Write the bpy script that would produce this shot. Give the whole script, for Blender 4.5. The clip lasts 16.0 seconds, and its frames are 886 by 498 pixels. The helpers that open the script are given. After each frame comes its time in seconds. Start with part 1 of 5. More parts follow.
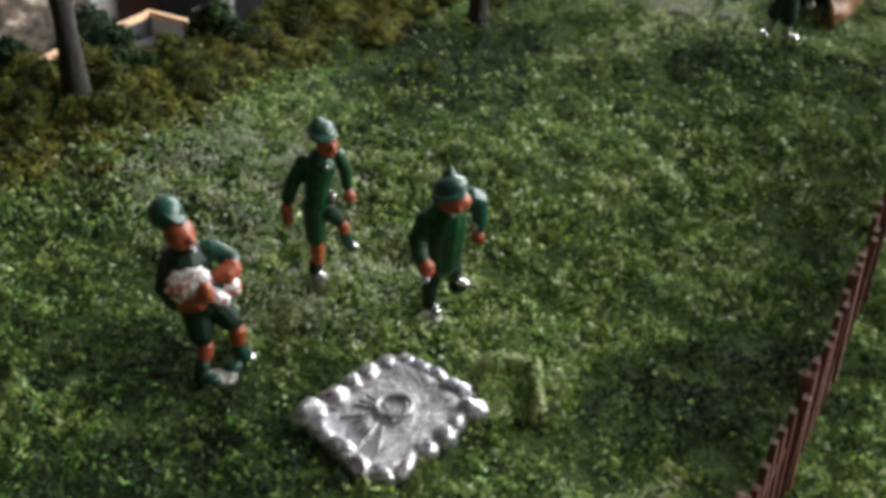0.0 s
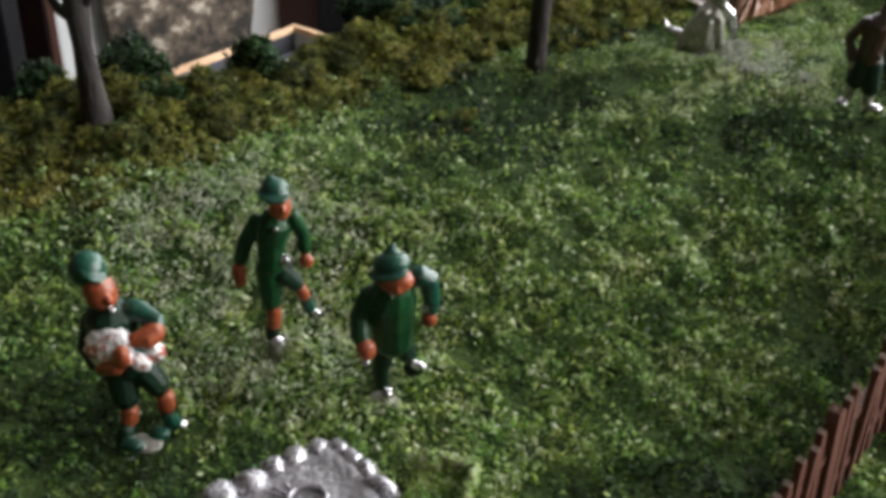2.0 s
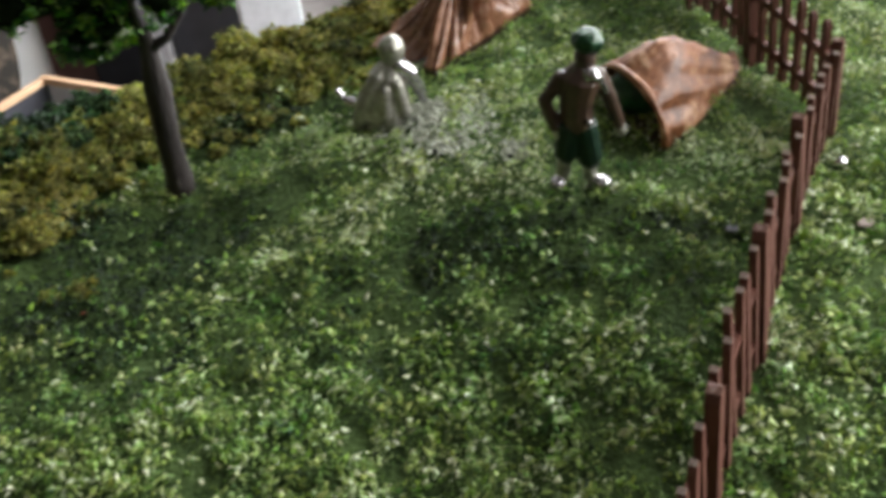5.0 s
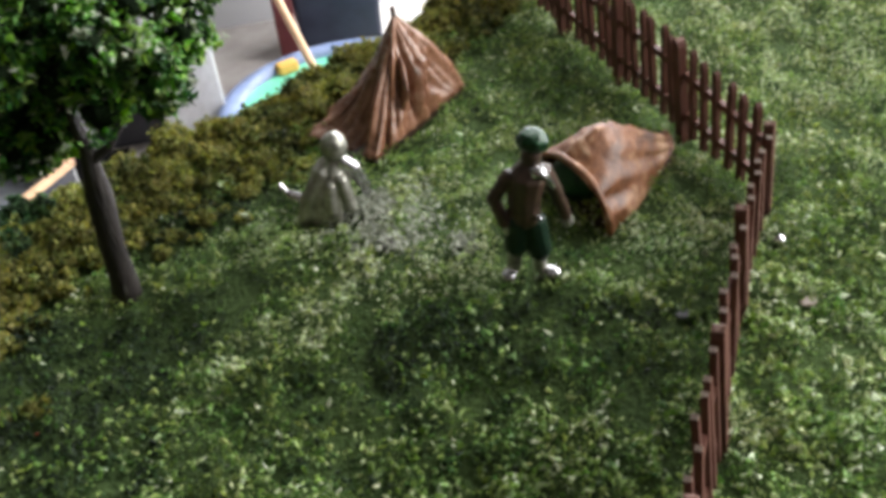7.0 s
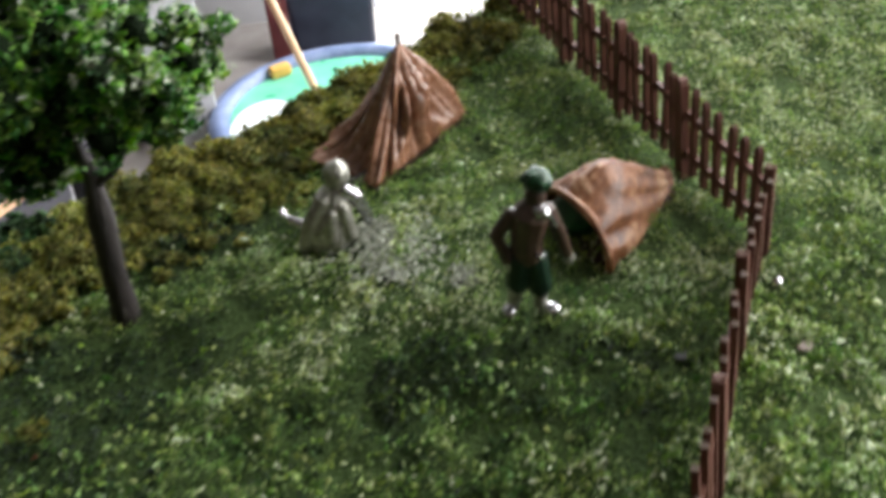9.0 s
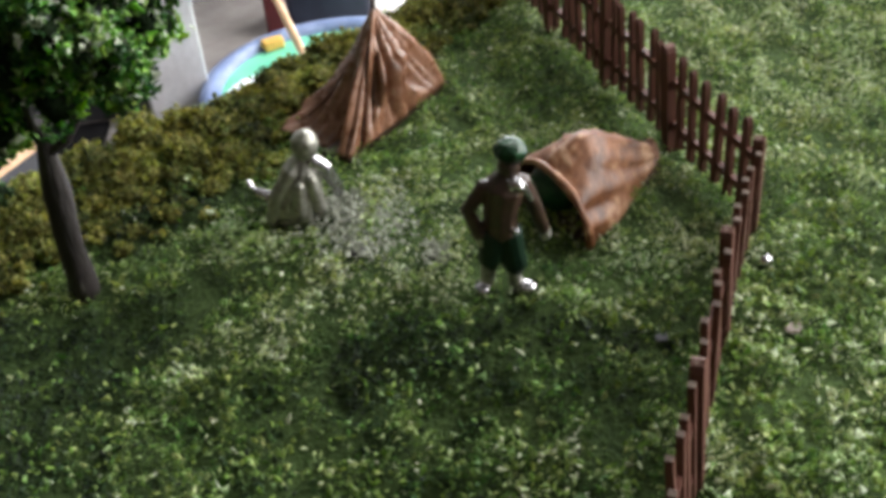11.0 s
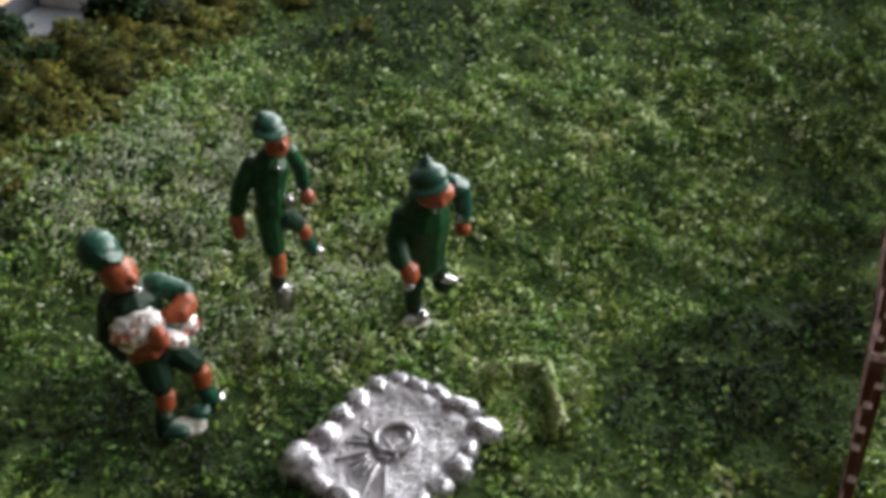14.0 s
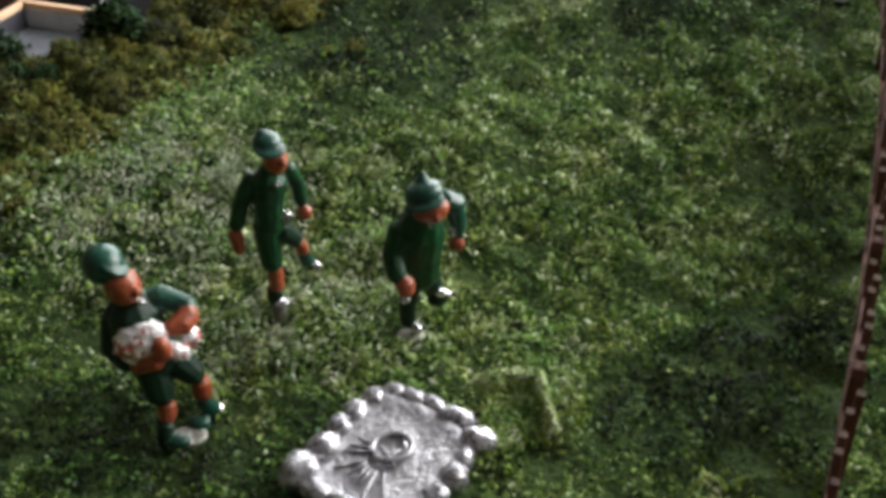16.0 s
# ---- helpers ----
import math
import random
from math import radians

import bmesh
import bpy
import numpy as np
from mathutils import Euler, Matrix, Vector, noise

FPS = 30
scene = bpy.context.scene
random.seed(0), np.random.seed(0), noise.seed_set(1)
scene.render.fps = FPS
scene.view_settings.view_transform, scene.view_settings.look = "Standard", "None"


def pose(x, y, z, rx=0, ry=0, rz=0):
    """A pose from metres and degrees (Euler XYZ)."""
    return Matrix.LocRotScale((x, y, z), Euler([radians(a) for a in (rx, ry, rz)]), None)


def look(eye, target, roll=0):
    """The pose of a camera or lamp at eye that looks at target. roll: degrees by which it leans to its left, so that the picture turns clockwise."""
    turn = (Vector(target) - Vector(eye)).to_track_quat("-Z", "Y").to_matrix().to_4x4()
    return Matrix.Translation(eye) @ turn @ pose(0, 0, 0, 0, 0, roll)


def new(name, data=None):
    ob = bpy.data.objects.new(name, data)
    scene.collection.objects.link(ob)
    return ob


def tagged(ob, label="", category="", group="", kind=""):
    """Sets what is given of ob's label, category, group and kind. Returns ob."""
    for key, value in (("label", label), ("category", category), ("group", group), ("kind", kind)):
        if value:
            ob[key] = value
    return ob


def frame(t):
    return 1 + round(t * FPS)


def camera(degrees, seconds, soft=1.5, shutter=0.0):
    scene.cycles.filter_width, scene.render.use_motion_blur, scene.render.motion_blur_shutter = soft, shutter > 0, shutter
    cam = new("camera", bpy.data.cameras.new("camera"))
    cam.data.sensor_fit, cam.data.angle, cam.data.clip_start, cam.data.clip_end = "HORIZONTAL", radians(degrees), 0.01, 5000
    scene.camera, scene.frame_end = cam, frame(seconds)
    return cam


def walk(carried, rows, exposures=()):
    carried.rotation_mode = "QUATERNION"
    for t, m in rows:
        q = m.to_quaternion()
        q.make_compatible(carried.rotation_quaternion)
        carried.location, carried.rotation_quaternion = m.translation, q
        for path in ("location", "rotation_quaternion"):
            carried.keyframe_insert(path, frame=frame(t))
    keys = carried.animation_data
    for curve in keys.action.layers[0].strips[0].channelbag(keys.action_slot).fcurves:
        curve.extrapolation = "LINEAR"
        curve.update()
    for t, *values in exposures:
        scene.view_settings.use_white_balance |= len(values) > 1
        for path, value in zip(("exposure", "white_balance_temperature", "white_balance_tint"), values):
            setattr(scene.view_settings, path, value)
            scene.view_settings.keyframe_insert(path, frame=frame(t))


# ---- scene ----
cam = camera(43.0, 16.0, 4.4, 0.5)
PATH = [
    (0, (-0.00014, -0.00012, 0.11777), (0.00855, 0.16879, 0.01104), 2.89),
    (0.5, (0.01647, 0.00505, 0.11969), (0.00839, 0.17398, 0.01294), 2.48),
    (1, (0.02757, 0.01026, 0.11964), (0.01020, 0.17873, 0.01326), 1.67),
    (1.5, (0.03520, 0.01742, 0.11894), (0.01234, 0.18526, 0.01261), 1.61),
    (2, (0.03697, 0.02309, 0.11880), (0.01254, 0.19103, 0.01298), 1.68),
    (2.5, (0.03866, 0.02588, 0.11378), (0.01107, 0.19265, 0.00689), 0.66),
    (3, (0.05210, 0.04238, 0.11818), (0.02384, 0.20810, 0.00983), -1.54),
    (3.5, (0.05674, 0.05941, 0.11556), (0.02993, 0.22476, 0.00629), -2.70),
    (4, (0.06386, 0.07672, 0.11449), (0.04200, 0.24152, 0.00331), -3.72),
    (4.5, (0.06994, 0.09382, 0.11485), (0.05430, 0.25811, 0.00188), -6.63),
    (5, (0.07703, 0.10425, 0.11622), (0.06895, 0.26790, 0.00153), -7.85),
    (5.2, (0.07594, 0.10571, 0.11614), (0.07262, 0.26999, 0.00212), -7.57),
    (7.3, (0.07133, 0.10969, 0.13002), (0.08021, 0.27476, 0.01744), -7.60),
    (7.5, (0.06893, 0.10863, 0.13158), (0.07918, 0.27309, 0.01824), -6.72),
    (8, (0.06327, 0.10644, 0.13366), (0.07446, 0.27075, 0.02018), -6.19),
    (8.5, (0.06199, 0.10193, 0.12990), (0.07414, 0.26710, 0.01777), -5.80),
    (9, (0.07080, 0.11216, 0.13307), (0.08051, 0.27700, 0.02024), -6.27),
    (9.2, (0.07559, 0.12067, 0.13292), (0.08464, 0.28469, 0.01885), -6.79),
    (11.3, (0.07621, 0.11910, 0.12639), (0.08516, 0.28114, 0.00950), -5.58),
    (11.5, (0.07673, 0.11759, 0.12727), (0.08525, 0.27866, 0.00902), -5.06),
    (12, (0.05879, 0.08733, 0.12275), (0.06936, 0.24907, 0.00557), -4.32),
    (12.5, (0.04385, 0.06322, 0.11718), (0.05698, 0.22563, 0.00120), -3.39),
    (13, (0.01258, 0.04763, 0.11697), (0.03358, 0.20785, -0.00087), -1.70),
    (13.5, (-0.00048, 0.03736, 0.11543), (0.02099, 0.19762, -0.00229), -1.57),
    (14, (-0.00711, 0.02824, 0.11292), (0.01426, 0.18866, -0.00460), -1.25),
    (14.5, (-0.00948, 0.02577, 0.11466), (0.01195, 0.18662, -0.00226), -0.33),
    (15, (-0.00960, 0.02577, 0.11589), (0.01243, 0.18670, -0.00080), -0.23),
    (15.5, (-0.00940, 0.02555, 0.11897), (0.01388, 0.18696, 0.00319), 0.02),
    (16, (-0.00962, 0.02401, 0.11462), (0.01523, 0.18624, 0.00034), -0.64),
]
walk(cam, [(t, look(eye, target, roll)) for t, eye, target, roll in PATH],
     [(0.0, 0.34), (1.5, 0.24), (2.5, 0.26), (3.5, 0.36), (4.5, 0.40), (5.2, 0.46), (7.5, 0.31), (8.0, 0.37), (8.5, 0.37), (9.2, 0.27), (11.5, 0.22), (12.5, 0.48), (13.0, 0.54), (14.0, 0.42), (16.0, 0.39)])

# ---- world, light, exposure ----
world = bpy.data.worlds.new("daylight")
scene.world = world
world.use_nodes = True
wn = world.node_tree.nodes
sky = wn.new("ShaderNodeTexSky")
sky.sky_type, sky.sun_disc = "NISHITA", False
sky.sun_elevation, sky.sun_rotation = radians(38), radians(60)
world.node_tree.links.new(sky.outputs[0], wn["Background"].inputs[0])
wn["Background"].inputs[1].default_value = 0.10

def window_light(name, size, watts, eye, target, colour):
    d = bpy.data.lights.new(name, "AREA")
    d.shape, d.size, d.size_y, d.energy, d.color = "RECTANGLE", *size, watts, colour
    new(name, d).matrix_world = look(eye, target)


window_light("window_light", (0.88, 0.98), 31.0, (1.08, 0.44, 0.56), (0.0, 0.44, 0.56), (1.0, 0.985, 0.96))
window_light("window_light", (0.75, 1.02), 24.0, (0.475, 1.11, 0.23), (0.475, 0.0, 0.23), (0.97, 0.985, 1.0))

from mathutils.bvhtree import BVHTree

# ---- materials ----
def mat(name, rough=0.6, metal=0.0, spec=0.5):
    m = bpy.data.materials.new(name)
    m.use_nodes = True
    b = m.node_tree.nodes["Principled BSDF"]
    b.inputs["Roughness"].default_value = rough
    b.inputs["Metallic"].default_value = metal
    b.inputs["Specular IOR Level"].default_value = spec
    return m, m.node_tree.nodes, m.node_tree.links, b


def ramp(nodes, stops):
    r = nodes.new("ShaderNodeValToRGB")
    el = r.color_ramp.elements
    while len(el) < len(stops):
        el.new(0.5)
    for e, (pos, col) in zip(el, stops):
        e.position, e.color = pos, (*col, 1)
    return r


def noise_tex(nodes, links, scale, detail=4.0, rough=0.55, stretch=None):
    tc = nodes.new("ShaderNodeTexCoord")
    n = nodes.new("ShaderNodeTexNoise")
    n.inputs["Scale"].default_value, n.inputs["Detail"].default_value, n.inputs["Roughness"].default_value = scale, detail, rough
    if stretch:
        mp = nodes.new("ShaderNodeMapping")
        mp.inputs["Scale"].default_value = stretch
        links.new(tc.outputs["Object"], mp.inputs[0])
        links.new(mp.outputs[0], n.inputs["Vector"])
    else:
        links.new(tc.outputs["Object"], n.inputs["Vector"])
    return n


def bumped(nodes, links, b, src, strength, dist):
    bp = nodes.new("ShaderNodeBump")
    bp.inputs["Strength"].default_value, bp.inputs["Distance"].default_value = strength, dist
    links.new(src, bp.inputs["Height"])
    links.new(bp.outputs[0], b.inputs["Normal"])


def grained(name, dark, light, scale, rough=0.6, metal=0.0, bump=0.3, dist=0.0003, fine=4.0, stretch=None, spec=0.5, worn=None, band=(0.34, 0.62, 0.72)):
    """A surface of two tones with coarse blotches, fine grain and relief; worn: a third tone that shows in patches."""
    m, n, l, b = mat(name, rough, metal, spec)
    a, c = noise_tex(n, l, scale, stretch=stretch), noise_tex(n, l, scale * fine, 6.0, stretch=stretch)
    mix = n.new("ShaderNodeMix")
    mix.data_type = "FLOAT"
    mix.inputs[0].default_value = 0.45
    l.new(a.outputs["Fac"], mix.inputs[2])
    l.new(c.outputs["Fac"], mix.inputs[3])
    stops = [(band[0], dark), (band[1], light)]
    if worn:
        stops.append((band[2], worn))
    r = ramp(n, stops)
    l.new(mix.outputs[0], r.inputs[0])
    l.new(r.outputs[0], b.inputs["Base Color"])
    rr = n.new("ShaderNodeMapRange")
    rr.inputs[3].default_value, rr.inputs[4].default_value = max(0.05, rough - 0.12), min(1.0, rough + 0.15)
    l.new(c.outputs["Fac"], rr.inputs[0])
    l.new(rr.outputs[0], b.inputs["Roughness"])
    bumped(n, l, b, c.outputs["Fac"], bump, dist)
    return m


def turf(name, stops, rough=0.55, hue=0.042, sat=0.34, thin=0.35):
    """Ground foam: each crumb takes its own tone and hue, shifted by the patch tone set at its spot."""
    m, n, l, b = mat(name, rough, 0.0, 0.34)
    g = n.new("ShaderNodeNewGeometry")
    at = n.new("ShaderNodeAttribute")
    at.attribute_name = "blend"

    def calc(op, *ins):
        k = n.new("ShaderNodeMath")
        k.operation = op
        for i, v in enumerate(ins):
            if isinstance(v, float):
                k.inputs[i].default_value = v
            else:
                l.new(v, k.inputs[i])
        return k.outputs[0]

    rnd = g.outputs["Random Per Island"]
    # most crumbs lie near the local tone, a few are much paler or darker
    off = calc("SUBTRACT", rnd, 0.5)
    tone = calc("ADD", calc("ADD", calc("MULTIPLY", calc("MULTIPLY", off, off), calc("MULTIPLY", off, 2.7)), calc("MULTIPLY", off, 0.12)), at.outputs["Fac"])
    r = ramp(n, stops)
    l.new(tone, r.inputs[0])
    w = n.new("ShaderNodeTexWhiteNoise")
    w.noise_dimensions = "1D"
    l.new(calc("MULTIPLY", rnd, 917.0), w.inputs["W"])
    sp = n.new("ShaderNodeSeparateColor")
    l.new(w.outputs["Color"], sp.inputs[0])
    area = noise_tex(n, l, 90, 3.0)
    hs = n.new("ShaderNodeHueSaturation")
    shift = calc("MULTIPLY_ADD", calc("ADD", calc("MULTIPLY_ADD", area.outputs["Fac"], 3.0, -1.5), sp.outputs[0]), hue, 0.507 - hue / 2)
    l.new(shift, hs.inputs["Hue"])
    l.new(calc("MULTIPLY_ADD", sp.outputs[1], sat, 1.03 - sat / 2), hs.inputs["Saturation"])
    l.new(r.outputs[0], hs.inputs["Color"])
    l.new(hs.outputs[0], b.inputs["Base Color"])
    thru = n.new("ShaderNodeBsdfTranslucent")  # foam and leaf flakes let some light through
    l.new(hs.outputs[0], thru.inputs["Color"])
    mx = n.new("ShaderNodeMixShader")
    mx.inputs[0].default_value = thin
    l.new(b.outputs[0], mx.inputs[1])
    l.new(thru.outputs[0], mx.inputs[2])
    l.new(mx.outputs[0], n["Material Output"].inputs["Surface"])
    return m


M_SOIL = grained("turf_bed", (0.022, 0.04, 0.013), (0.075, 0.118, 0.038), 220, 0.95, bump=0.9, dist=0.0009, spec=0.1)
M_TURF = turf("ground_foam", [(0.0, (0.012, 0.024, 0.009)), (0.18, (0.044, 0.083, 0.030)), (0.42, (0.160, 0.262, 0.064)),
                              (0.66, (0.335, 0.455, 0.125)), (0.86, (0.49, 0.57, 0.26)), (1.0, (0.72, 0.76, 0.57))])
M_DRYTURF = turf("dried_foam", [(0.0, (0.24, 0.28, 0.17)), (0.5, (0.48, 0.52, 0.36)), (1.0, (0.80, 0.83, 0.70))], 0.6, 0.05, 0.5)
M_HEDGE = turf("olive_foam", [(0.0, (0.020, 0.028, 0.010)), (0.3, (0.084, 0.104, 0.022)), (0.6, (0.25, 0.245, 0.052)), (1.0, (0.50, 0.47, 0.15))], 0.8, 0.05)
M_HEDGECORE = grained("olive_core", (0.05, 0.048, 0.012), (0.12, 0.115, 0.03), 250, 0.95, bump=0.8, dist=0.001, spec=0.1)
M_BUSH = turf("bush_foam", [(0.0, (0.008, 0.02, 0.008)), (0.35, (0.022, 0.055, 0.018)), (0.7, (0.06, 0.12, 0.036)), (1.0, (0.14, 0.22, 0.08))])
M_LEAF = turf("leaf_flake", [(0.0, (0.006, 0.02, 0.006)), (0.4, (0.026, 0.09, 0.016)), (0.72, (0.21, 0.42, 0.06)), (1.0, (0.52, 0.70, 0.22))], 0.5)
# near-black core of bushes and crowns; in the crowns it paints inner shade
M_DARKCORE = grained("dark_core", (0.004, 0.008, 0.004), (0.012, 0.022, 0.009), 300, 0.95, spec=0.05, bump=0.9, dist=0.001)
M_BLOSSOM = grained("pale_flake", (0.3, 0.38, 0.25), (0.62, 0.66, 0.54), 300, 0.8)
M_BARK = grained("bark", (0.008, 0.006, 0.005), (0.024, 0.018, 0.016), 260, 0.75, bump=0.9, dist=0.0007, stretch=(1, 1, 0.25), worn=(0.13, 0.115, 0.11))
M_FENCE = grained("fence_plastic", (0.047, 0.016, 0.011), (0.116, 0.044, 0.031), 240, 0.6, bump=0.35, dist=0.0003, stretch=(1, 1, 0.15), spec=0.25)
# pale tips: glare as well as wear is put into these colours
M_TIP = grained("pale_tip", (0.26, 0.13, 0.10), (0.82, 0.75, 0.71), 520, 0.45)
M_POSTTIP = grained("pale_post_tip", (0.09, 0.032, 0.022), (0.26, 0.15, 0.12), 420, 0.4, worn=(0.6, 0.5, 0.46), band=(0.4, 0.56, 0.66))
M_CLOTH = grained("tent_paint", (0.14, 0.060, 0.031), (0.285, 0.14, 0.082), 130, 0.27, bump=0.3, dist=0.0004, worn=(0.46, 0.33, 0.25))
M_CLOTH2 = grained("tent_paint_drybrushed", (0.088, 0.031, 0.013), (0.235, 0.098, 0.043), 150, 0.42, bump=0.6, dist=0.0006, stretch=(1, 0.35, 1), spec=0.35, worn=(0.50, 0.31, 0.19), band=(0.38, 0.55, 0.66))
M_METAL = grained("cast_metal", (0.30, 0.295, 0.32), (0.53, 0.52, 0.555), 300, 0.27, 0.7, bump=0.5, dist=0.0004)
M_PLATE = grained("cast_metal_plate", (0.32, 0.312, 0.338), (0.57, 0.56, 0.59), 210, 0.29, 0.65, bump=0.7, dist=0.0007)
M_DULL = grained("dull_metal", (0.17, 0.165, 0.14), (0.36, 0.355, 0.31), 300, 0.34, 0.5, bump=0.4, dist=0.0003)
M_GREEN = grained("green_enamel", (0.002, 0.018, 0.006), (0.007, 0.056, 0.016), 300, 0.38, bump=0.4, dist=0.0003, spec=0.32)
M_DARKGREEN = grained("dark_green_enamel", (0.002, 0.010, 0.005), (0.005, 0.026, 0.012), 300, 0.46, bump=0.4, dist=0.0003, spec=0.3)
M_TEAL = grained("teal_enamel", (0.002, 0.022, 0.014), (0.008, 0.066, 0.042), 300, 0.34, bump=0.3, dist=0.0002)
M_SKIN = grained("orange_enamel", (0.13, 0.026, 0.010), (0.34, 0.078, 0.028), 300, 0.4, bump=0.3, dist=0.0002)
M_BROWN = grained("brown_enamel", (0.022, 0.012, 0.008), (0.06, 0.032, 0.02), 300, 0.38, bump=0.3, dist=0.0002)
M_SILVER = grained("bare_metal", (0.2, 0.2, 0.21), (0.58, 0.57, 0.58), 400, 0.2, 0.92, bump=0.3, dist=0.0002)
M_BUNDLE = grained("white_bundle", (0.5, 0.16, 0.12), (0.88, 0.87, 0.89), 260, 0.2, 0.35, bump=1.0, dist=0.0003, band=(0.41, 0.49, 0.62))
M_STONE = grained("pebble", (0.25, 0.2, 0.18), (0.48, 0.4, 0.36), 300, 0.7)
M_GREY = grained("grey_stone", (0.045, 0.048, 0.045), (0.12, 0.12, 0.12), 300, 0.8)
M_DUST = grained("gravel_dust", (0.2, 0.22, 0.16), (0.5, 0.52, 0.44), 500, 0.9)
M_WALL = grained("white_wall", (0.7, 0.7, 0.72), (0.8, 0.8, 0.82), 3, 0.7, bump=0.05, dist=0.001)
# unseen tan walls, ceiling and floor, kept dark to hold down bounce light
M_TAN = grained("tan_wall", (0.08, 0.06, 0.045), (0.11, 0.085, 0.065), 3, 0.8, bump=0.05, dist=0.001)
M_CEIL = grained("ceiling_paint", (0.16, 0.155, 0.15), (0.2, 0.195, 0.19), 4, 0.8, bump=0.05, dist=0.001)
M_FLOOR = grained("floor_carpet", (0.06, 0.048, 0.04), (0.11, 0.09, 0.078), 40, 0.95, bump=0.5, dist=0.003)
M_PINE = grained("pine", (0.55, 0.33, 0.19), (0.75, 0.5, 0.32), 25, 0.55, bump=0.15, dist=0.0005, stretch=(0.2, 1, 1))
M_BOARD = grained("board_wood", (0.3, 0.2, 0.12), (0.45, 0.32, 0.2), 20, 0.7, bump=0.2, dist=0.001)
M_PALEGREY = grained("pale_grey_card", (0.46, 0.46, 0.50), (0.60, 0.60, 0.64), 40, 0.6)
M_GLASSY = grained("grey_glass", (0.09, 0.10, 0.115), (0.22, 0.24, 0.265), 12, 0.2)
M_DARKWOOD = grained("dark_wood", (0.06, 0.026, 0.021), (0.13, 0.056, 0.043), 14, 0.5, stretch=(1, 1, 0.1))
M_BLACK = grained("black_plastic", (0.006, 0.006, 0.007), (0.013, 0.013, 0.016), 20, 0.6, spec=0.2)
M_GREYWOOD = grained("grey_board", (0.23, 0.2, 0.185), (0.36, 0.33, 0.31), 12, 0.6, stretch=(1, 1, 0.2))
M_BLUE = grained("blue_rim", (0.08, 0.12, 0.24), (0.22, 0.28, 0.45), 15, 0.35)
M_GREENPL = grained("green_plastic", (0.08, 0.42, 0.26), (0.2, 0.62, 0.42), 10, 0.3, worn=(0.55, 0.75, 0.2))
M_WHITEPL = grained("white_plastic", (0.82, 0.85, 0.88), (0.9, 0.92, 0.94), 12, 0.3)
M_ORANGE = grained("orange_plastic", (0.5, 0.28, 0.05), (0.7, 0.42, 0.1), 20, 0.5)
M_SHEET = grained("sheet_black", (0.006, 0.006, 0.007), (0.014, 0.013, 0.015), 60, 0.95, bump=0.4, dist=0.001, spec=0.1)
M_SLATE = grained("slate_plastic", (0.035, 0.036, 0.046), (0.055, 0.056, 0.07), 16, 0.5)
M_NAVY = grained("navy_plastic", (0.012, 0.014, 0.03), (0.03, 0.034, 0.06), 12, 0.45)
M_MAROON = grained("maroon_plastic", (0.08, 0.015, 0.018), (0.15, 0.03, 0.035), 12, 0.45)
M_MOTTLE = grained("mottled_cloth", (0.045, 0.041, 0.037), (0.19, 0.15, 0.115), 34, 0.9, bump=0.4, dist=0.002, fine=2.0, worn=(0.66, 0.59, 0.5), band=(0.46, 0.57, 0.64))

# ---- small builders ----
def part(name, bm, material, parent=None, label="", smooth=True):
    me = bpy.data.meshes.new(name)
    bm.normal_update()
    bm.to_mesh(me)
    bm.free()
    for m in material if isinstance(material, (list, tuple)) else [material]:
        me.materials.append(m)
    if smooth:
        me.shade_smooth()
    ob = new(name, me)
    if parent:
        ob.parent = parent
    return tagged(ob, label) if label else ob


def thing(name, at, label, category, group="", turn=0.0):
    e = new(name)
    e.empty_display_size = 0.005
    e.matrix_world = pose(*at, 0, 0, turn)
    return tagged(e, label, category, group)


def raw_mesh(name, verts, faces, material, blend=None, smooth=False):
    """One mesh from arrays: verts n x 3, faces m x k."""
    me = bpy.data.meshes.new(name)
    verts, faces = np.asarray(verts, np.float32), np.asarray(faces, np.int32)
    me.vertices.add(len(verts))
    me.vertices.foreach_set("co", verts.ravel())
    k = faces.shape[1]
    me.loops.add(faces.size)
    me.loops.foreach_set("vertex_index", faces.ravel())
    me.polygons.add(len(faces))
    me.polygons.foreach_set("loop_start", np.arange(0, faces.size, k, dtype=np.int32))
    me.polygons.foreach_set("use_smooth", np.full(len(faces), smooth))
    if blend is not None:
        a = me.attributes.new("blend", "FLOAT", "POINT")
        a.data.foreach_set("value", np.asarray(blend, np.float32))
    me.update(calc_edges=True)
    me.materials.append(material)
    return new(name, me)


def box(bm, lo, hi, bevel=0.0, mi=0):
    g = bmesh.ops.create_cube(bm, size=1)
    vs = g["verts"]
    for v in vs:
        v.co = Vector([lo[i] + (v.co[i] + 0.5) * (hi[i] - lo[i]) for i in range(3)])
    fs = {f for v in vs for f in v.link_faces}
    for f in fs:
        f.material_index = mi
    if bevel:
        es = list({e for v in vs for e in v.link_edges})
        bmesh.ops.bevel(bm, geom=es, offset=bevel, segments=2, affect="EDGES", profile=0.6)
    return bm


def ell(bm, c, r, mi=0, turn=(0, 0, 0), sub=2, rough=0.0):
    g = bmesh.ops.create_icosphere(bm, subdivisions=sub, radius=1)
    m = Matrix.LocRotScale(Vector(c), Euler([radians(a) for a in turn]), Vector(r))
    seen = set()
    for v in g["verts"]:
        k = 1 + rough * noise.noise(v.co * 2.3 + Vector(c) * 900)
        v.co = m @ (v.co * k)
        seen.update(v.link_faces)
    for f in seen:
        f.material_index = mi
    return bm


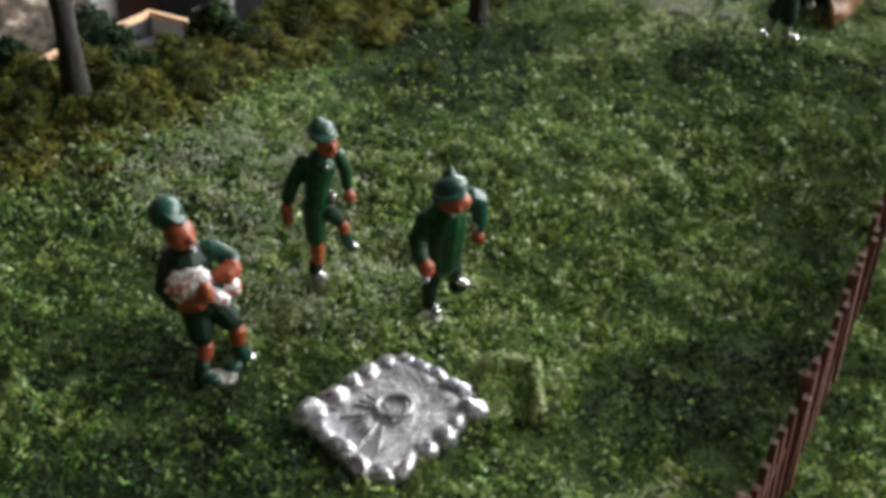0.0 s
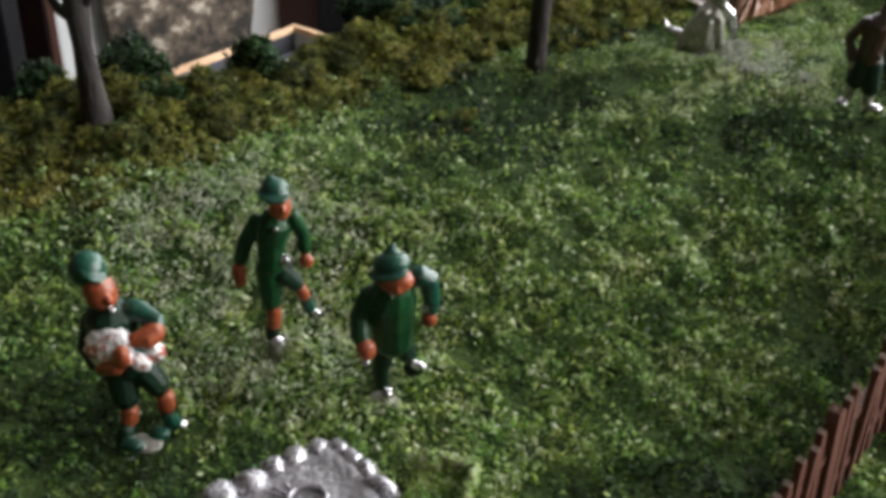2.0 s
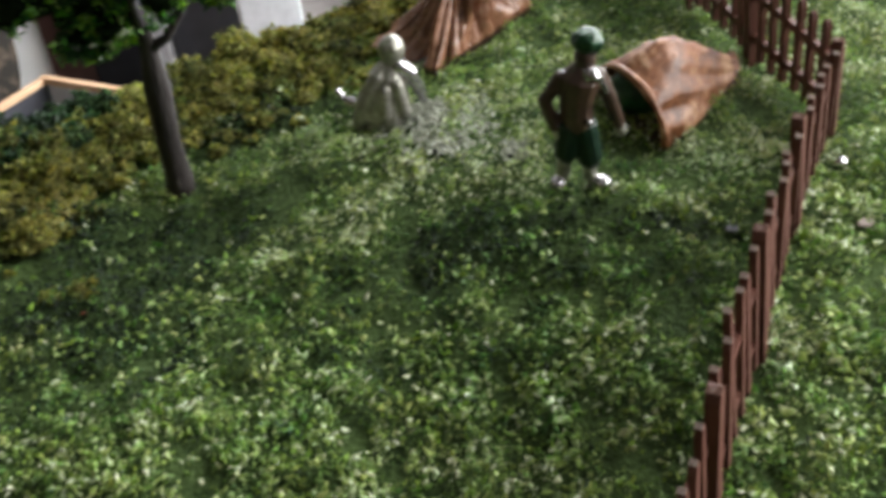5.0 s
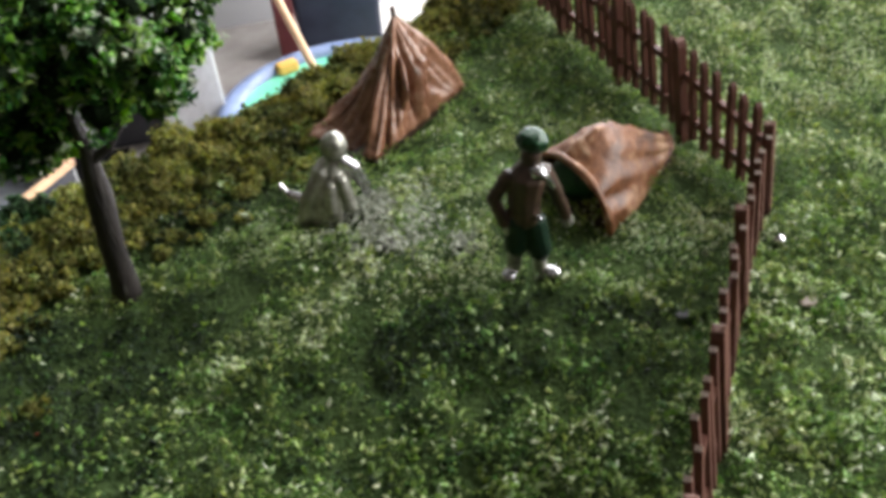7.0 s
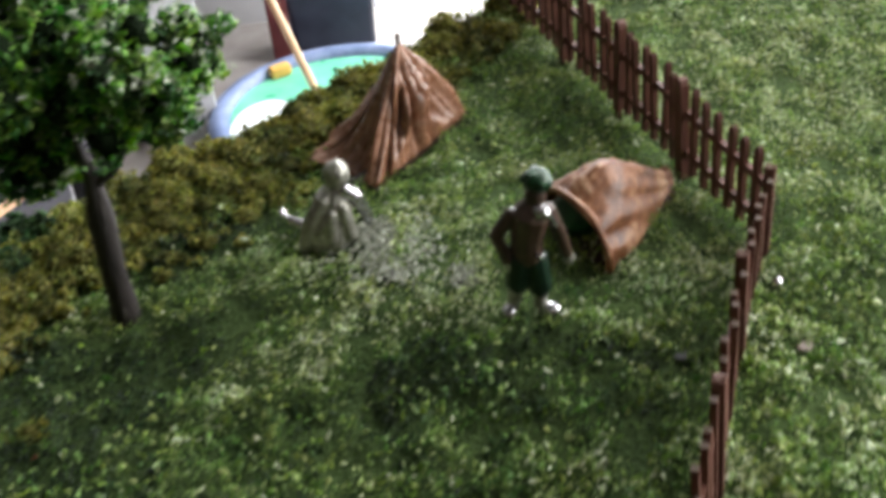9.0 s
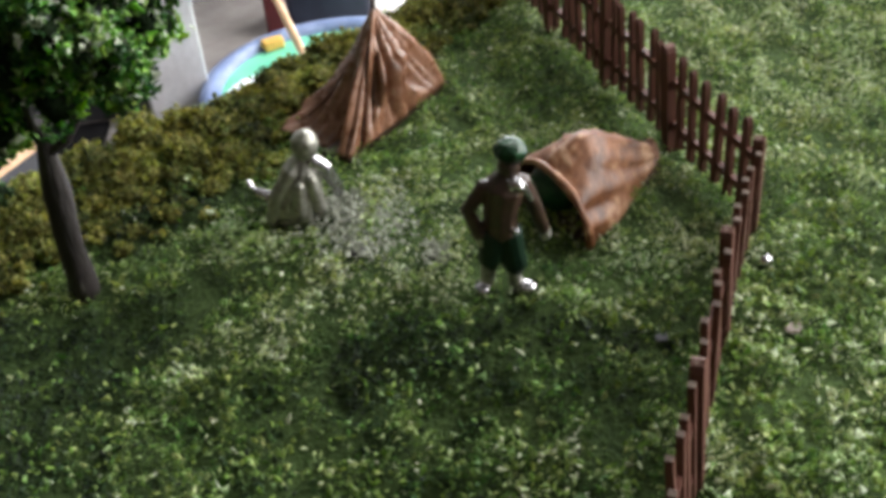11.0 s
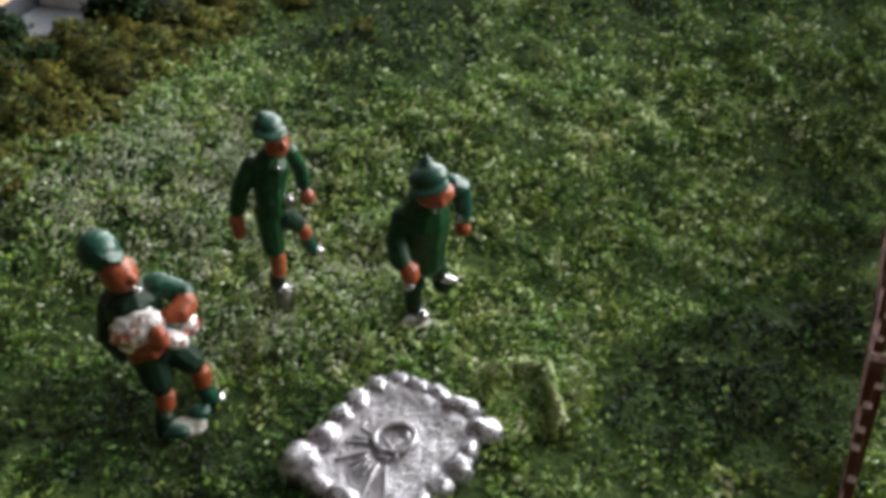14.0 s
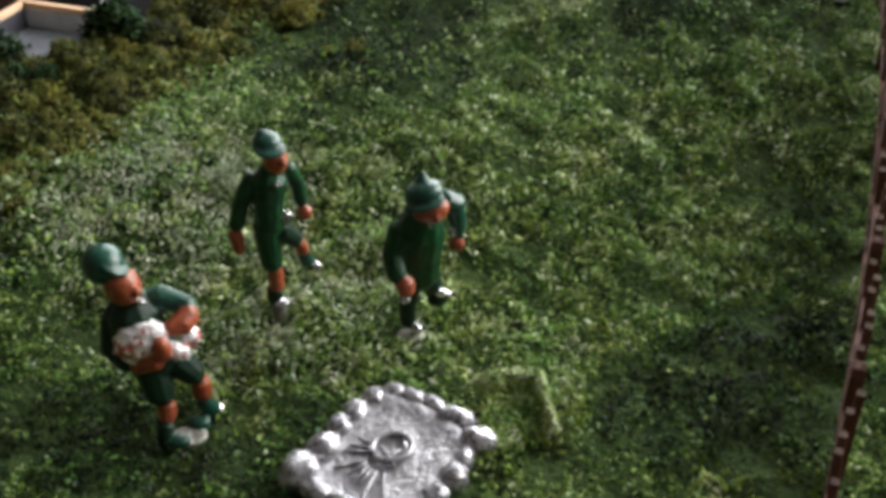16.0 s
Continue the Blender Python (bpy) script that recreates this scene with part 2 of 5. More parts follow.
def tube(bm, pts, radii, mi=0, sides=10, lump=0.0):
    """A round limb along points, with a radius at each, closed by domed ends."""
    pts = [Vector(p) for p in pts]
    radii = list(radii)
    d0, d1 = (pts[0] - pts[1]).normalized(), (pts[-1] - pts[-2]).normalized()
    pts = [pts[0] + d0 * radii[0] * 0.6] + pts + [pts[-1] + d1 * radii[-1] * 0.6]
    radii = [radii[0] * 0.55] + radii + [radii[-1] * 0.55]
    rings = []
    for i, p in enumerate(pts):
        d = (pts[min(i + 1, len(pts) - 1)] - pts[max(i - 1, 0)]).normalized()
        a = d.orthogonal().normalized() if i == 0 else (a - d * a.dot(d)).normalized()
        b = d.cross(a)
        ring = []
        for k in range(sides):
            w = 2 * math.pi * k / sides
            q = p + (a * math.cos(w) + b * math.sin(w)) * radii[i]
            if lump:
                q += (q - p) * lump * noise.noise(q * 420)
            ring.append(bm.verts.new(q))
        rings.append(ring)
    fs = []
    for r0, r1 in zip(rings, rings[1:]):
        for k in range(sides):
            fs.append(bm.faces.new((r0[k], r0[(k + 1) % sides], r1[(k + 1) % sides], r1[k])))
    fs.append(bm.faces.new(list(reversed(rings[0]))))
    fs.append(bm.faces.new(rings[-1]))
    for f in fs:
        f.material_index = mi
    return bm


# ---- lie of the land ----
HUMPS = [(-0.02, 0.155, 0.04, -0.00085), (0.06, 0.19, 0.035, -0.00367), (0.01, 0.26, 0.03, -0.00236), (0.03, 0.215, 0.02, 0.00538),
         (0.075, 0.265, 0.03, 0.00521), (0.12, 0.25, 0.04, 0.00306), (-0.06, 0.24, 0.03, 0.00481), (0.108, 0.206, 0.022, 0.0026),
         (0.047, 0.2595, 0.006, 0.0011), (0.061, 0.2640, 0.006, 0.0013), (0.075, 0.2685, 0.006, 0.0011), (0.033, 0.2690, 0.007, -0.0014), (0.080, 0.248, 0.011, -0.0012), (0.020, 0.272, 0.010, -0.0012), (0.070, 0.2535, 0.006, -0.0010)]
EDGE = [(-0.45, 0.12), (-0.20, 0.22), (-0.10, 0.2495), (-0.065, 0.2565), (-0.050, 0.262), (-0.040, 0.274), (-0.028, 0.298), (0.0, 0.3135), (0.055, 0.343), (0.11, 0.377), (0.17, 0.41), (0.6, 0.62)]


def land(x, y):
    x, y = np.asarray(x, float), np.asarray(y, float)
    z = -0.01571 + 0.04899 * x + 0.08643 * np.clip(y, -0.1, 0.5)
    for a, b, s, h in HUMPS:
        z = z + h * np.exp(-((x - a) ** 2 + (y - b) ** 2) / (2 * s * s))
    return z


def past_edge(x, y):
    """Metres beyond the layout's planted edge (minus: inside)."""
    ex, ey = zip(*EDGE)
    return (np.asarray(y, float) - np.interp(x, ex, ey)) * 0.87


def Z(x, y):
    return float(land(x, y))


def rot_frames(n, rng):
    q = rng.normal(size=(n, 4))
    q /= np.linalg.norm(q, axis=1)[:, None]
    w, x, y, z = q.T
    return np.stack([1 - 2 * (y * y + z * z), 2 * (x * y - z * w), 2 * (x * z + y * w), 2 * (x * y + z * w), 1 - 2 * (x * x + z * z),
                     2 * (y * z - x * w), 2 * (x * z - y * w), 2 * (y * z + x * w), 1 - 2 * (x * x + y * y)], 1).reshape(n, 3, 3)


CRUMB_V = np.array([(1, 0, 0), (-0.5, 0.85, 0.1), (-0.6, -0.8, -0.1), (0.1, 0.1, 0.75), (-0.1, 0, -0.7)])
CRUMB_F = np.array([(0, 1, 3), (1, 2, 3), (2, 0, 3), (1, 0, 4), (2, 1, 4), (0, 2, 4)])


def crumbs(centres, size, rng, flat=1.0):
    """Irregular foam crumbs, six faces each."""
    n = len(centres)
    shape = CRUMB_V[None] * rng.uniform(0.55, 1.35, (n, 5, 1)) * np.stack([np.ones(n), rng.uniform(0.35, 0.8, n), rng.uniform(0.3, 0.7, n) * flat], 1)[:, None]
    v = np.einsum("nij,nkj->nki", rot_frames(n, rng), shape) * np.asarray(size)[:, None, None] + centres[:, None]
    f = CRUMB_F[None] + 5 * np.arange(n)[:, None, None]
    return v.reshape(-1, 3), f.reshape(-1, 3)


def soft_noise(x, y, scale, seed=0.0):
    return np.array([noise.noise(Vector((a * scale + seed, b * scale - seed, seed))) for a, b in zip(x, y)])


def patch(x, y, cx, cy, rx, ry, turn=0.0, hard=3.0):
    c, s = math.cos(radians(turn)), math.sin(radians(turn))
    u, v = ((x - cx) * c + (y - cy) * s) / rx, (-(x - cx) * s + (y - cy) * c) / ry
    return 1 / (1 + np.exp(np.minimum(60.0, hard * 2 * (np.sqrt(u * u + v * v) - 1))))


# turf tone in patches, part foam colour, part relief, hedge and fence shade painted in: centre, half sizes, turn,
# strength, crispness of the edge
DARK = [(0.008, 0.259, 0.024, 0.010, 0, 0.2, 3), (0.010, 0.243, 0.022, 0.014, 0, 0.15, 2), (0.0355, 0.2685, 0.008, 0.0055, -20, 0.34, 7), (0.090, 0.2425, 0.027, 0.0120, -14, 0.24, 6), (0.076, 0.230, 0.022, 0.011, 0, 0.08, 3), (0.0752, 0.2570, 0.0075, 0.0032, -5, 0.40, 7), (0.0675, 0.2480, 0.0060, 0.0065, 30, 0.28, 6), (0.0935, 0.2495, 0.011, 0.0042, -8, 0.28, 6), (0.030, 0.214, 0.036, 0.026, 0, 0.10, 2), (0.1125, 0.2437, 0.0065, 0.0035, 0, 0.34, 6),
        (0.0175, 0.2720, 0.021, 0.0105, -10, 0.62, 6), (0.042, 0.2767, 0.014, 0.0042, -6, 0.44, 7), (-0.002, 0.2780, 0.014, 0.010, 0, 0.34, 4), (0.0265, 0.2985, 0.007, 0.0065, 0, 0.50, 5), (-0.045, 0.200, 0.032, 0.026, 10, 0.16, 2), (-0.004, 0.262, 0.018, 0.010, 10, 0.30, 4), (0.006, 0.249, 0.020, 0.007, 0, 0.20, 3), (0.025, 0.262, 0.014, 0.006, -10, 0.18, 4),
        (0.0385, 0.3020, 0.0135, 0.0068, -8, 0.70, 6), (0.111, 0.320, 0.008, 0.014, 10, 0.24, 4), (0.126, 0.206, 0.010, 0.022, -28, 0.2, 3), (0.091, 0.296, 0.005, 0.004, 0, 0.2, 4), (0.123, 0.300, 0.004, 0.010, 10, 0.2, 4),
        # the next three strips paint in the shade beside the fence
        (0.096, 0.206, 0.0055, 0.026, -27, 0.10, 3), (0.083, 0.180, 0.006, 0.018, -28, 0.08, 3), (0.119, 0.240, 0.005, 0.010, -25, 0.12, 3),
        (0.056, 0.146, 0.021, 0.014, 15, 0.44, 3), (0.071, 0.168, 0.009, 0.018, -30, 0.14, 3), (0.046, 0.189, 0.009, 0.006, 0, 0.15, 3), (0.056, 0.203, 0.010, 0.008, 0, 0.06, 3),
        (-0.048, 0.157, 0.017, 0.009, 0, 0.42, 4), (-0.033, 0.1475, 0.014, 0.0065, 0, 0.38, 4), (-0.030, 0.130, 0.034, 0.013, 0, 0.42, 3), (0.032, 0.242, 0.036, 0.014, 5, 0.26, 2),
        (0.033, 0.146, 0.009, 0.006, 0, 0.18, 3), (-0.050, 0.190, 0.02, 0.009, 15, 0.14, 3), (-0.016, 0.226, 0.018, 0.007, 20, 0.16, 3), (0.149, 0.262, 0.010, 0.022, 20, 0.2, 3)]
# paler foam; the long crest patches also paint in its lit top
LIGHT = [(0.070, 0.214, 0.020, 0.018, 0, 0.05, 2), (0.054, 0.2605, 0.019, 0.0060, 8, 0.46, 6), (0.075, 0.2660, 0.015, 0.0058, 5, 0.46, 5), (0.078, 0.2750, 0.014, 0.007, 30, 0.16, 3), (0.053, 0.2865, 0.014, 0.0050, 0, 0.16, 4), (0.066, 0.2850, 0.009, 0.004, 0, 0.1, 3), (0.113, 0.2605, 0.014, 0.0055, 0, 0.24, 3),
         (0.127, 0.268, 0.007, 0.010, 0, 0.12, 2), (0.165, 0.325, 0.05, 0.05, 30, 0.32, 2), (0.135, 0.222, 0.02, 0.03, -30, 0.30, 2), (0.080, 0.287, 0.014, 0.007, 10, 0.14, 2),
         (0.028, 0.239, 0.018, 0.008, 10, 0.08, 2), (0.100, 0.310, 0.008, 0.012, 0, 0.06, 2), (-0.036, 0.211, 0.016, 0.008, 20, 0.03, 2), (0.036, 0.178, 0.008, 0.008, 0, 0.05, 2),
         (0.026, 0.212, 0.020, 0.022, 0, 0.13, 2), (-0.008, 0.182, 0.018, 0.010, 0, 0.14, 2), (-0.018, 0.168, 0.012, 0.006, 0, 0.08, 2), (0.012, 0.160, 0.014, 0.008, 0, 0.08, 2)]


def turf_tone(x, y):
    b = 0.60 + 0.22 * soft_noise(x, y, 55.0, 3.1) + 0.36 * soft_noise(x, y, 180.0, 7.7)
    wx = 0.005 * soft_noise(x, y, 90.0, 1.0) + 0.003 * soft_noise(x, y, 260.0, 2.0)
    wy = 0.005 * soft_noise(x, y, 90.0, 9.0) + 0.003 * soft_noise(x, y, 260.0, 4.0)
    # painted shade and foam colour both go into the tone
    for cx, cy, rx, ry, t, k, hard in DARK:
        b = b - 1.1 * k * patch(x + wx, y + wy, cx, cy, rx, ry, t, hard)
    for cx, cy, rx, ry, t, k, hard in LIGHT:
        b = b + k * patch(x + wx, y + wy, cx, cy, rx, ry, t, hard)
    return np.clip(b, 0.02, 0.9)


def build_ground():
    fine = lambda lo, hi, step: np.arange(lo, hi, step)
    xs = np.concatenate([fine(-0.6, -0.12, 0.03), fine(-0.12, 0.22, 0.0016), fine(0.22, 0.75, 0.03)])
    ys = np.concatenate([fine(-0.5, 0.09, 0.03), fine(0.09, 0.42, 0.0016), fine(0.42, 0.75, 0.03)])
    X, Y = np.meshgrid(xs, ys)
    d = past_edge(X, Y)
    z = land(X, Y) - np.maximum(0, d - 0.004) * 3.2
    n1 = soft_noise(X.ravel(), Y.ravel(), 330.0, 1.3).reshape(X.shape)
    z = z + 0.0005 * n1 - 0.0004
    verts = np.stack([X, Y, z], -1).reshape(-1, 3)
    i = np.arange(len(xs) * len(ys)).reshape(len(ys), len(xs))
    faces = np.stack([i[:-1, :-1], i[:-1, 1:], i[1:, 1:], i[1:, :-1]], -1).reshape(-1, 4)
    faces = faces[(d.ravel()[faces] < 0.062).all(1)]
    g = raw_mesh("ground", verts, faces, M_SOIL, smooth=True)
    tagged(g, "gently sloping scenery base under a blend of green turf", "ground", kind="structure")


build_ground()


def build_layout_base():
    """The solid block that carries the landscape, from the table up to just under the turf."""
    nx, ny = 28, 14
    X = np.linspace(-0.6, 0.72, nx)[None, :].repeat(ny, 0)
    ex, ey = zip(*EDGE)
    Y = -0.48 + (np.interp(X, ex, ey) + 0.48) * np.linspace(0, 1, ny)[:, None]
    top = np.stack([X, Y, land(X, Y) - 0.012], -1).reshape(-1, 3)
    low = np.stack([X, Y, np.full_like(X, -0.2)], -1).reshape(-1, 3)
    i = np.arange(nx * ny).reshape(ny, nx)
    up = np.stack([i[:-1, :-1], i[:-1, 1:], i[1:, 1:], i[1:, :-1]], -1).reshape(-1, 4)
    rim = np.concatenate([i[0, :], i[1:, -1], i[-1, -2::-1], i[-2:0:-1, 0]])
    nxt = np.roll(rim, -1)
    side = np.stack([rim + nx * ny, nxt + nx * ny, nxt, rim], -1)
    ob = raw_mesh("layout_base", np.concatenate([top, low]), np.concatenate([up, up[:, ::-1] + nx * ny, side]), M_BOARD)
    tagged(ob, "solid scenery block under the turf, resting on a table", "base", kind="structure")


build_layout_base()


def build_turf():
    rng = np.random.default_rng(11)
    n = 400000
    x, y = rng.uniform(-0.115, 0.215, n), rng.uniform(0.1, 0.42, n)
    far = rng.uniform(0, 1, n)
    keep = (past_edge(x, y) < 0.004) & (far < np.clip(1.25 - (y - 0.25) * 3.0, 0.5, 1)) & ~((x > 0.15) & (y < 0.17))
    x, y = x[keep], y[keep]
    bare = ((np.abs(x + 0.0002) + np.abs(y - 0.1398)) < 0.0125) | (((x - 0.0765) ** 2 + (y - 0.324) ** 2) < 0.009 ** 2)
    x, y = x[~bare], y[~bare]
    # tufts: the foam lies in clumps a few millimetres wide, thin between them
    tuft = soft_noise(x, y, 220, 4.4) + 0.5 * soft_noise(x, y, 500, 6.1)
    keep = rng.uniform(0, 1, len(x)) < np.clip(0.95 + 0.7 * tuft, 0.62, 1)
    x, y, tuft = x[keep], y[keep], tuft[keep]
    size = (0.00034 + 0.00062 * rng.uniform(0, 1, len(x)) ** 2.2) * np.interp(y, (0.22, 0.28), (1.0, 0.8)) * (1 + 0.3 * soft_noise(x, y, 90, 5.0))
    z = land(x, y) + 0.0018 * soft_noise(x, y, 130, 2.2) + 0.0019 * tuft + rng.uniform(-0.0004, 0.0012, len(x))
    b = turf_tone(x, y)
    # a sprinkling of coarser flakes lies on top, most of them pale
    big = rng.uniform(0, 1, len(x)) < np.interp(y, (0.235, 0.272), (0.125, 0.03))
    size[big] = rng.uniform(0.0006, 0.00115, big.sum())
    z[big] += 0.0004
    even = np.interp(y[big], (0.17, 0.21), (0.0, 1.0))
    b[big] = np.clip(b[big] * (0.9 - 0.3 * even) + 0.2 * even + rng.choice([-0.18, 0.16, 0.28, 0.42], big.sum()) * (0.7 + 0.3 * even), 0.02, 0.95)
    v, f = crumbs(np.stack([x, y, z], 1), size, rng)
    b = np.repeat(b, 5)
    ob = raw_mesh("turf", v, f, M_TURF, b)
    tagged(ob, "coarse ground-foam turf in mixed light and dark greens", "grass", kind="stuff")


build_turf()


def build_pale_turf():
    """Greyish, dried-out foam dusted thinly over the turf round the marching figurines."""
    rng = np.random.default_rng(19)
    spots = (((-0.033, 0.218), (0.012, 0.008), 2300), ((-0.045, 0.207), (0.010, 0.007), 1700), ((-0.020, 0.210), (0.010, 0.008), 1600),
             ((-0.031, 0.192), (0.010, 0.007), 1500), ((-0.006, 0.184), (0.010, 0.006), 1500), ((-0.019, 0.168), (0.010, 0.005), 1100))
    p = np.concatenate([rng.normal(c, r, (k, 2)) for c, r, k in spots])
    p = p[np.abs(p[:, 0] + 0.0002) + np.abs(p[:, 1] - 0.1398) > 0.0145]
    x, y = p.T
    p = p[rng.uniform(0, 1, len(p)) < np.clip(0.6 + 1.2 * soft_noise(x, y, 160, 3.0), 0.1, 1)]
    x, y = p.T
    z = land(x, y) + 0.0018 * soft_noise(x, y, 130, 2.2) + rng.uniform(0.0006, 0.0018, len(p))
    v, f = crumbs(np.column_stack([p, z]), rng.uniform(0.0003, 0.00075, len(p)), rng)
    ob = raw_mesh("dry_turf", v, f, M_DRYTURF, np.repeat(np.clip(0.5 + 0.5 * soft_noise(x, y, 240, 1.0), 0.1, 0.9), 5))
    tagged(ob, "thin dusting of pale grey-green dried turf", "grass", kind="stuff")


build_pale_turf()


def lumps(name, spots, crumb, density, core, cover, rng, label, category, kind="", lift=0.35, base=0.50):
    """Clump foliage: rough cores under a coat of foam crumbs. spots: x, y, z, radius, height."""
    cs, ss, bs = [], [], []
    bm = bmesh.new()
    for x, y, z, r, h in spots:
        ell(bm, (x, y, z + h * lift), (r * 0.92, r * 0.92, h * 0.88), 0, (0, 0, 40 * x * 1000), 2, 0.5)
        k = int(density * r * r * 1e6)
        u = rng.normal(size=(k, 3))
        u /= np.linalg.norm(u, axis=1)[:, None]
        u[:, 2] = np.abs(u[:, 2]) * 1.15 - 0.15
        w = 1 + 0.42 * np.array([noise.noise(Vector(q) * 2.6 + Vector((x, y, z)) * 800) for q in u])
        cs.append(np.array([x, y, z + h * lift]) + u * np.array([r, r, h]) * w[:, None] * rng.uniform(0.86, 1.12, (k, 1)))
        ss.append(rng.uniform(*crumb, k))
        bs.append(np.full(k, base) + 0.40 * noise.noise(Vector((x, y, z)) * 130) + 0.14 * rng.uniform(-1, 1) - 0.12 * min(1.0, max(0.0, -x / 0.03)))
    v, f = crumbs(np.concatenate(cs), np.concatenate(ss), rng)
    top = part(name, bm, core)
    tagged(top, label, category, kind=kind)
    ob = raw_mesh("foliage", v, f, cover, np.repeat(np.clip(np.concatenate(bs), 0.05, 0.95), 5))
    ob.parent = top
    if kind:
        tagged(ob, kind=kind)
    return top


TENT_PLAN = [(0.0571, 0.3204), (0.0702, 0.3062), (0.0922, 0.3304), (0.0830, 0.3400), (0.0640, 0.3330)]


def inside(x, y, poly, grow):
    cx, cy = sum(p[0] for p in poly) / len(poly), sum(p[1] for p in poly) / len(poly)
    q = [(cx + (a - cx) * grow, cy + (b - cy) * grow) for a, b in poly]
    return all((q[(i + 1) % len(q)][0] - q[i][0]) * (y - q[i][1]) - (q[(i + 1) % len(q)][1] - q[i][1]) * (x - q[i][0]) > 0 for i in range(len(q)))


def build_hedge():
    rng = np.random.default_rng(5)
    spots = []
    low = [(-0.13, 0.182), (-0.087, 0.207), (-0.052, 0.224), (-0.03, 0.256), (-0.006, 0.286), (0.02, 0.306), (0.05, 0.315), (0.075, 0.335), (0.1, 0.352), (0.13, 0.39)]
    lx, ly = zip(*low)
    tries = 0
    while len(spots) < 520 and tries < 16000:
        tries += 1
        x = rng.uniform(-0.125, 0.125)
        a, b = np.interp(x, lx, ly), np.interp(x, *zip(*EDGE)) + 0.001
        if b - a < 0.004:
            continue
        y = rng.uniform(a, b)
        r = rng.uniform(0.0020, 0.0056) * (0.6 if y - a < 0.009 else 1)
        if any((x - q[0]) ** 2 + (y - q[1]) ** 2 < (0.5 * (r + q[3])) ** 2 for q in spots):
            continue
        if inside(x, y, TENT_PLAN, 1.34):
            continue
        if (x + 0.0725) ** 2 + (y - 0.2365) ** 2 < 0.007 ** 2:
            continue
        spots.append((x, y, Z(x, y), r, r * rng.uniform(0.6, 1.0)))
    for x, y, r in ((-0.0057, 0.2765, 0.0042), (0.0072, 0.2605, 0.0024), (-0.0090, 0.2790, 0.0026), (-0.0025, 0.2790, 0.0024), (0.0012, 0.2600, 0.0018)):  # single tufts out on the turf
        spots.append((x, y, Z(x, y), r, r * 0.8))
    for _ in range(360):  # stray tufts along the hedge foot
        x = rng.uniform(-0.12, 0.06)
        y = np.interp(x, lx, ly) + 0.003 - abs(rng.normal()) * 0.006
        r = rng.uniform(0.0009, 0.0022)
        spots.append((x, y, Z(x, y), r, r * rng.uniform(0.5, 0.9)))
    lumps("hedge", spots, (0.00035, 0.0011), 18.0, M_HEDGECORE, M_HEDGE, rng, "low olive-green clump foliage along the layout edge", "hedge", kind="stuff")


build_hedge()


def build_bushes():
    rng = np.random.default_rng(9)
    for x, y, r, h in [(-0.0438, 0.2675, 0.0062, 0.0084), (-0.0745, 0.2625, 0.0076, 0.0085), (-0.094, 0.253, 0.0058, 0.008), (-0.0252, 0.3065, 0.0060, 0.0062), (-0.0145, 0.3105, 0.0056, 0.0048), (-0.0140, 0.3050, 0.0050, 0.0048), (-0.0040, 0.3060, 0.0044, 0.0045),
                       (-0.0090, 0.3095, 0.0056, 0.0052), (-0.0015, 0.3140, 0.0050, 0.0056), (-0.060, 0.2500, 0.0050, 0.0048)]:
        spots = [(x + rng.normal() * r * 0.45, y + rng.normal() * r * 0.35, Z(x, y) + rng.uniform(0, h * 0.35), r * rng.uniform(0.5, 0.75), h * rng.uniform(0.5, 0.75)) for _ in range(5)]
        lumps("bush", spots, (0.0006, 0.0014), 10.0, M_DARKCORE, M_BUSH, rng, "small dark green foam bush in the olive hedge", "bush")


build_bushes()


